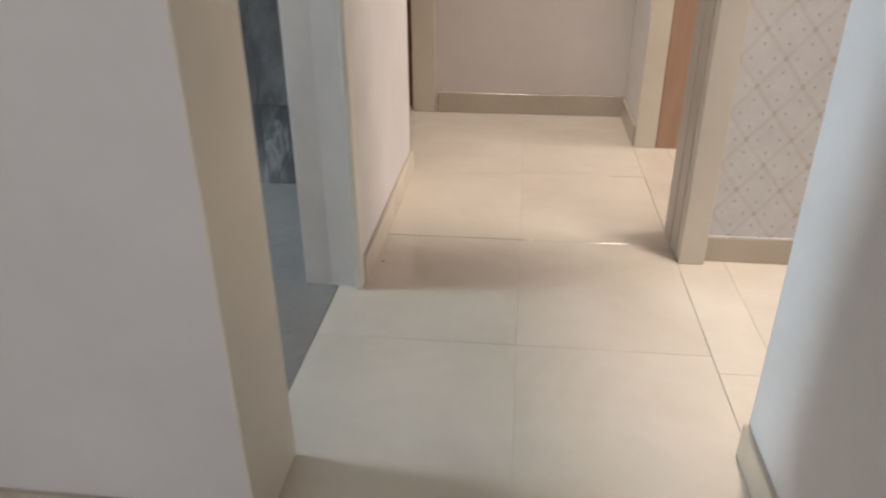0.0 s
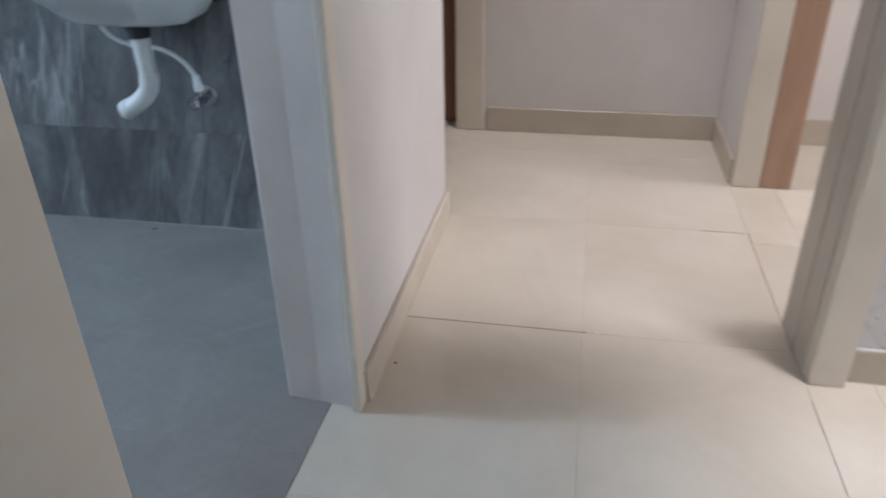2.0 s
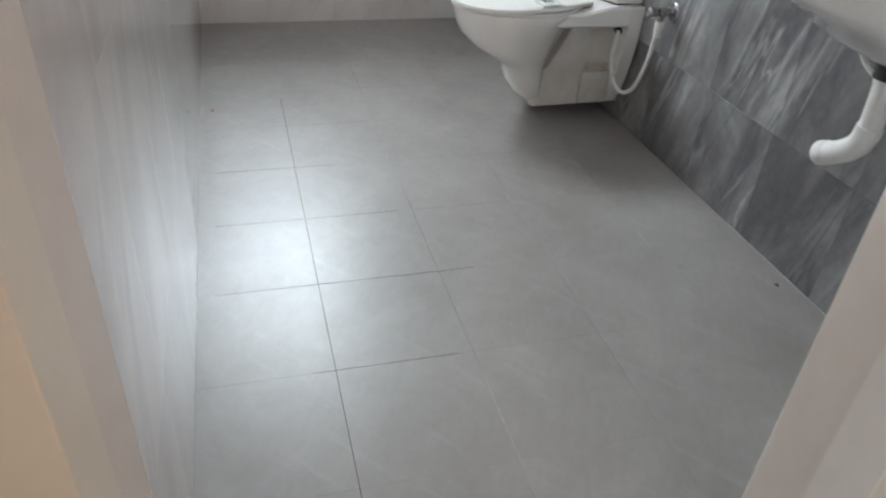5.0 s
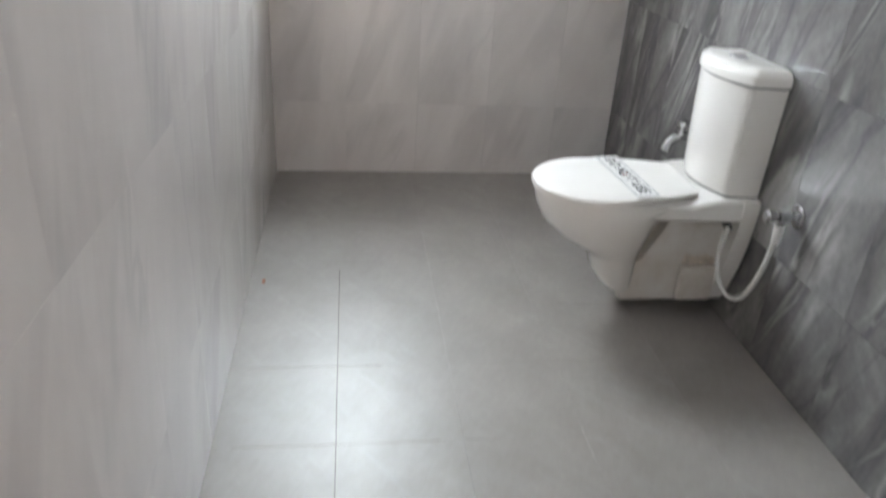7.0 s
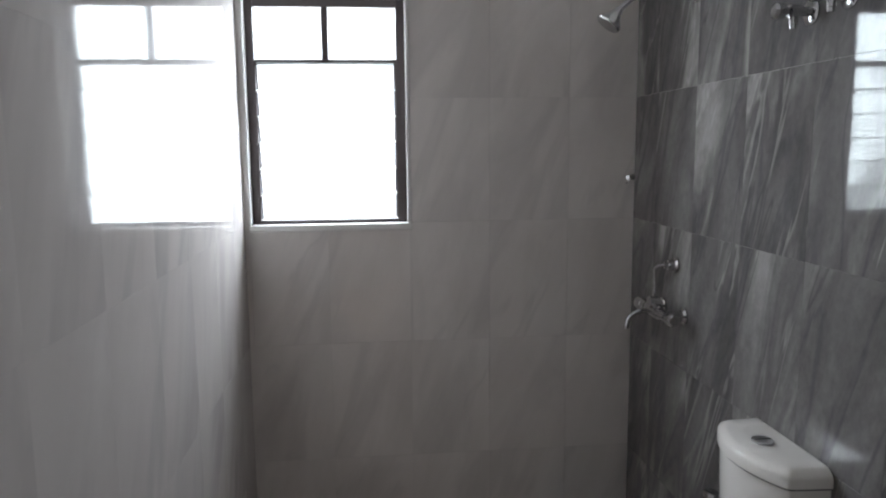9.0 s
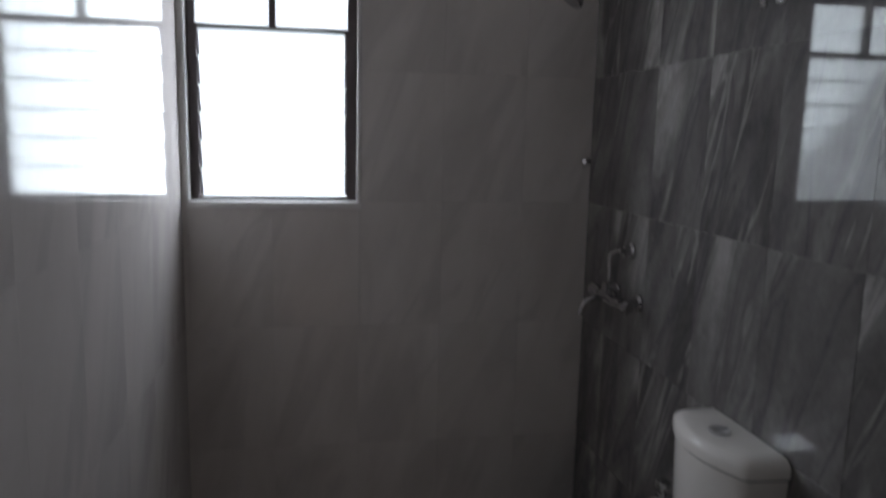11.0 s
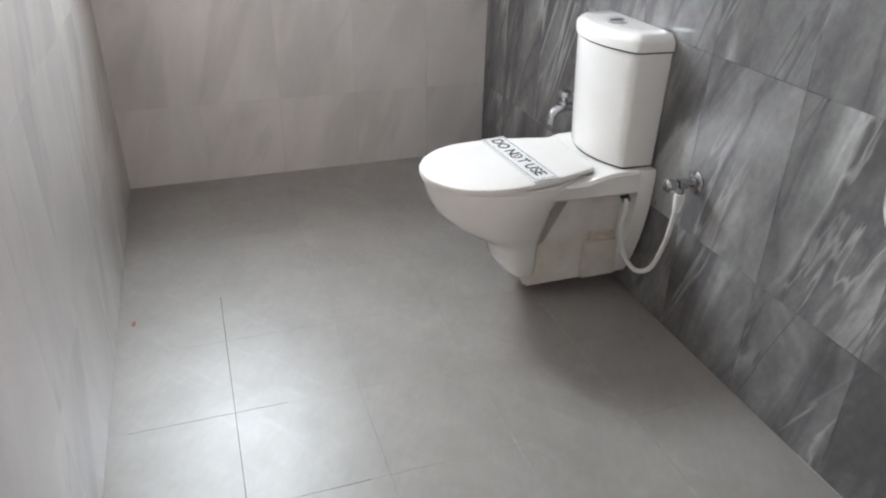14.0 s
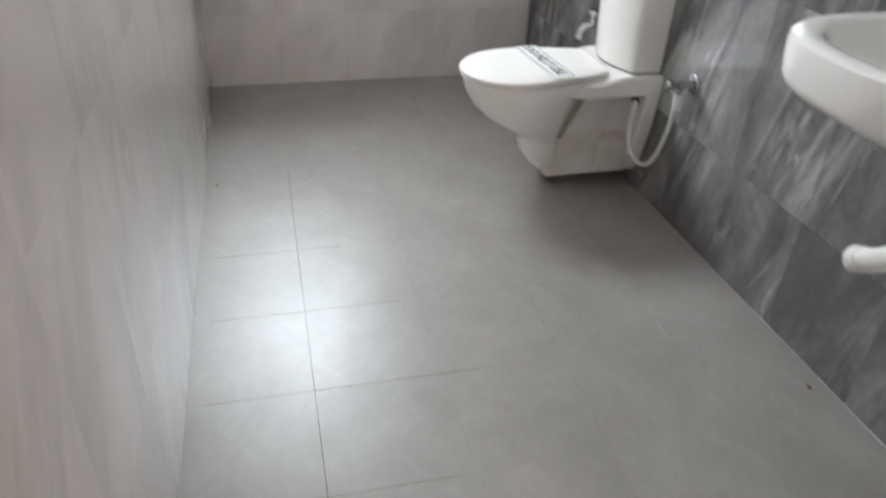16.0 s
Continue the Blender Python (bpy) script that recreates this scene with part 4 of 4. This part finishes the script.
def dirty_joint(owner, pts, half):
    bm = bmesh.new()
    rings = []
    for (x, y, along_x) in pts:
        w = half * (1 + 0.5 * noise.noise(Vector((x * 9, y * 9, 0))))
        dx, dy = (0, w) if along_x else (w, 0)
        rings.append([(x - dx, y - dy, -0.002), (x + dx, y + dy, -0.002), (x + dx, y + dy, 0.0004), (x - dx, y - dy, 0.0004)])
    loft(bm, rings)
    return part("joint", bm, dark_grout, owner, "dirt-filled dark joint line")


dirty_joint(hall_floor, [(-0.105 + 0.04 * k, 2.39, True) for k in range(12)], 0.0011)
dirty_joint(hall_floor, [(0.80, 2.50 + 0.05 * k, False) for k in range(11)], 0.0009)
dirty_joint(hall_floor, [(0.80, 1.52 + 0.05 * k, False) for k in range(15)], 0.0007)
dirty_joint(hall_floor, [(0.67 + 0.02 * k, 2.987, True) for k in range(7)], 0.0009)
crumb("dirt_speck", (-0.09, 2.2, 0), (0.004, 0.003, 0.001), grime, "tiny dark dirt speck on the hall floor")
bm = bmesh.new()
xs = [-2.35 + 0.05 * k for k in range(36)]
loft(bm, [[(x, 1.597 + sy * (0.0008 + 0.0004 * noise.noise(Vector((x * 9, sy, 0)))), z) for sy, z in ((-1, -0.002), (1, -0.002), (1, 0.0004), (-1, 0.0004))] for x in xs])
part("joint", bm, dark_grout, bath_floor, "dirt-filled dark joint line")

for cx, n in ((-1.822, 9), (-1.522, 12), (-1.222, 15)):
    dirty_joint(bath_floor, [(cx, 1.36 + 0.045 * k, False) for k in range(n)], 0.00045)
dirty_joint(bath_floor, [(-0.922, 1.55 + 0.045 * k, False) for k in range(8)], 0.00045)


def cement_joint(x0, x1, y):
    """Dried pale filler smeared along a stretch of floor joint, with a ragged edge."""
    bm = bmesh.new()
    n = 18
    rings = []
    for k in range(n + 1):
        x = x0 + (x1 - x0) * k / n
        fade = math.sin(math.pi * (k + 0.35) / (n + 0.7)) ** 0.6
        up, down = [0.0026 * fade * (0.45 + abs(noise.noise(Vector((x * 31, y, q))))) for q in (1.0, 7.0)]
        rings.append([(x, y - down, -0.001), (x, y + up, -0.001), (x, y + up * 0.8, 0.0004), (x, y - down * 0.8, 0.0004)])
    loft(bm, rings)
    return part("filler", bm, floor_filler, bath_floor, "pale dried filler on a floor joint")


cement_joint(-0.88, -0.605, 1.897)
cement_joint(-1.57, -1.43, 2.193)
cement_joint(-1.31, -1.22, 2.493)


def filler(points, normal, reach):
    """A pale, uneven bead of tile filler in the angle between floor and wall."""
    bm = bmesh.new()
    rings = []
    for x, y in points:
        w = reach * (0.55 + 0.9 * abs(noise.noise(Vector((x * 7, y * 7, 3.0)))))
        rings.append([(x, y, -0.001), (x + normal[0] * w, y + normal[1] * w, -0.001), (x + normal[0] * w * 0.8, y + normal[1] * w * 0.8, 0.0008), (x, y, w * 0.7)])
    loft(bm, rings)
    return single("trim", bm, filler_and_highlight, "pale tile filler along the wall foot", "trim", "", "structure")


filler([(-1.30 + 0.04 * k, BY1 + 0.001) for k in range(22)], (0, -1), 0.003)
filler([(BX0 - 0.001, 1.33 + 0.04 * k) for k in range(36)], (1, 0), 0.003)
# Pale strip painting the highlight along the skirting's top edge.
bm = bmesh.new()
box(bm, (0.879, 2.299, 0.0805), (2.13, 2.3098, 0.0835), 0.0008, 1)
single("trim", bm, filler_and_highlight, "pale strip added as the highlight on the skirting's top edge", "trim", "", "structure")

# ---- tiles ----
tile_cache = {}


def tile_mesh(w, h, t, mat, gap):
    key = (round(w, 3), round(h, 3), mat.name)
    edge = 0.0001 if mat is light_marble else 0.0002 if mat in (floor_grey, dark_marble) else 0.0005
    if key not in tile_cache:
        a, b, c = w / 2 - gap / 2, h / 2 - gap / 2, min(edge, w / 8, h / 8)
        bm = bmesh.new()
        loft(bm, [[(-a, -b, -t), (a, -b, -t), (a, b, -t), (-a, b, -t)], [(-a, -b, -c * 0.7), (a, -b, -c * 0.7), (a, b, -c * 0.7), (-a, b, -c * 0.7)],
                  [(-a + c, -b + c, 0), (a - c, -b + c, 0), (a - c, b - c, 0), (-a + c, b - c, 0)]])
        tile_cache[key] = mesh_of("tile", bm, mat)
    return tile_cache[key]


def lay_tiles(parent, m, us, vs, mat, gap=0.002, t=0.008, hole=None, wobble=0.0001):
    """Tiles between the joint lines us and vs on the plane m (x right, y up, z out)."""
    for u0, u1 in zip(us, us[1:]):
        for v0, v1 in zip(vs, vs[1:]):
            cells = [(u0, u1, v0, v1)]
            if hole:
                a, b, c, d = hole
                if u0 < b and u1 > a and v0 < d and v1 > c:
                    cells = [(u0, max(u0, a), v0, v1), (min(u1, b), u1, v0, v1), (max(u0, a), min(u1, b), v0, max(v0, c)), (max(u0, a), min(u1, b), min(v1, d), v1)]
            for p, q, r, s in cells:
                if q - p < 0.006 or s - r < 0.006:
                    continue
                ob = new("tile", tile_mesh(q - p, s - r, t, mat, gap))
                ob.parent = parent
                ob.matrix_basis = m @ Matrix.Translation(((p + q) / 2, (r + s) / 2, random.uniform(-1, 1) * wobble))


def lines(lo, hi, through_at, step):
    k = math.floor((lo - through_at) / step)
    cuts = [lo]
    while through_at + k * step < hi - 0.012:
        if through_at + k * step > lo + 0.012:
            cuts.append(through_at + k * step)
        k += 1
    return cuts + [hi]


VS = lines(0.0, TILED, 0.31, 0.455)
north = Matrix(((1, 0, 0, 0), (0, 0, -1, BY1), (0, 1, 0, 0), (0, 0, 0, 1)))
south = Matrix(((-1, 0, 0, 0), (0, 0, 1, BY0), (0, 1, 0, 0), (0, 0, 0, 1)))
west = Matrix(((0, 0, 1, BX0), (1, 0, 0, 0), (0, 1, 0, 0), (0, 0, 0, 1)))
flat = Matrix.Identity(4)
lay_tiles(wall_bath_north, north, lines(BX0, BX1, -1.54, 0.3), VS, dark_marble, 0.0009)
lay_tiles(wall_bath_south, south, lines(0.287, -BX0, 1.24, 0.3), VS, light_marble, 0.0002)
lay_tiles(wall_bath_west, west, lines(BY0, BY1, 1.617, 0.302), VS, light_marble, 0.0005, hole=(WY0 - 0.001, WY1 + 0.002, WZ0 - 0.012, TILED))
lay_tiles(bath_floor, flat, lines(BX0, -0.19, -1.522, 0.3), lines(BY0, BY1, 1.597, 0.3), floor_grey, 0.0004)
lay_tiles(hall_floor, flat, lines(-0.188, 0.80, 0.324, 0.6), lines(-2.9, 3.80, 2.39, 0.597), floor_cream, 0.0009)
lay_tiles(hall_floor, flat, lines(0.80, 4.2, 0.942, 0.6), lines(-2.9, 3.80, 1.724, 0.6), floor_cream, 0.0009)
lay_tiles(hall_floor, flat, lines(-2.6, -0.19, -0.276, 0.6), lines(-2.9, 1.135, 2.39, 0.597), floor_cream, 0.0009)
lay_tiles(hall_floor, flat, lines(-1.5, -0.19, -0.276, 0.6), lines(2.99, 3.93, 2.39, 0.597), floor_cream, 0.0009)
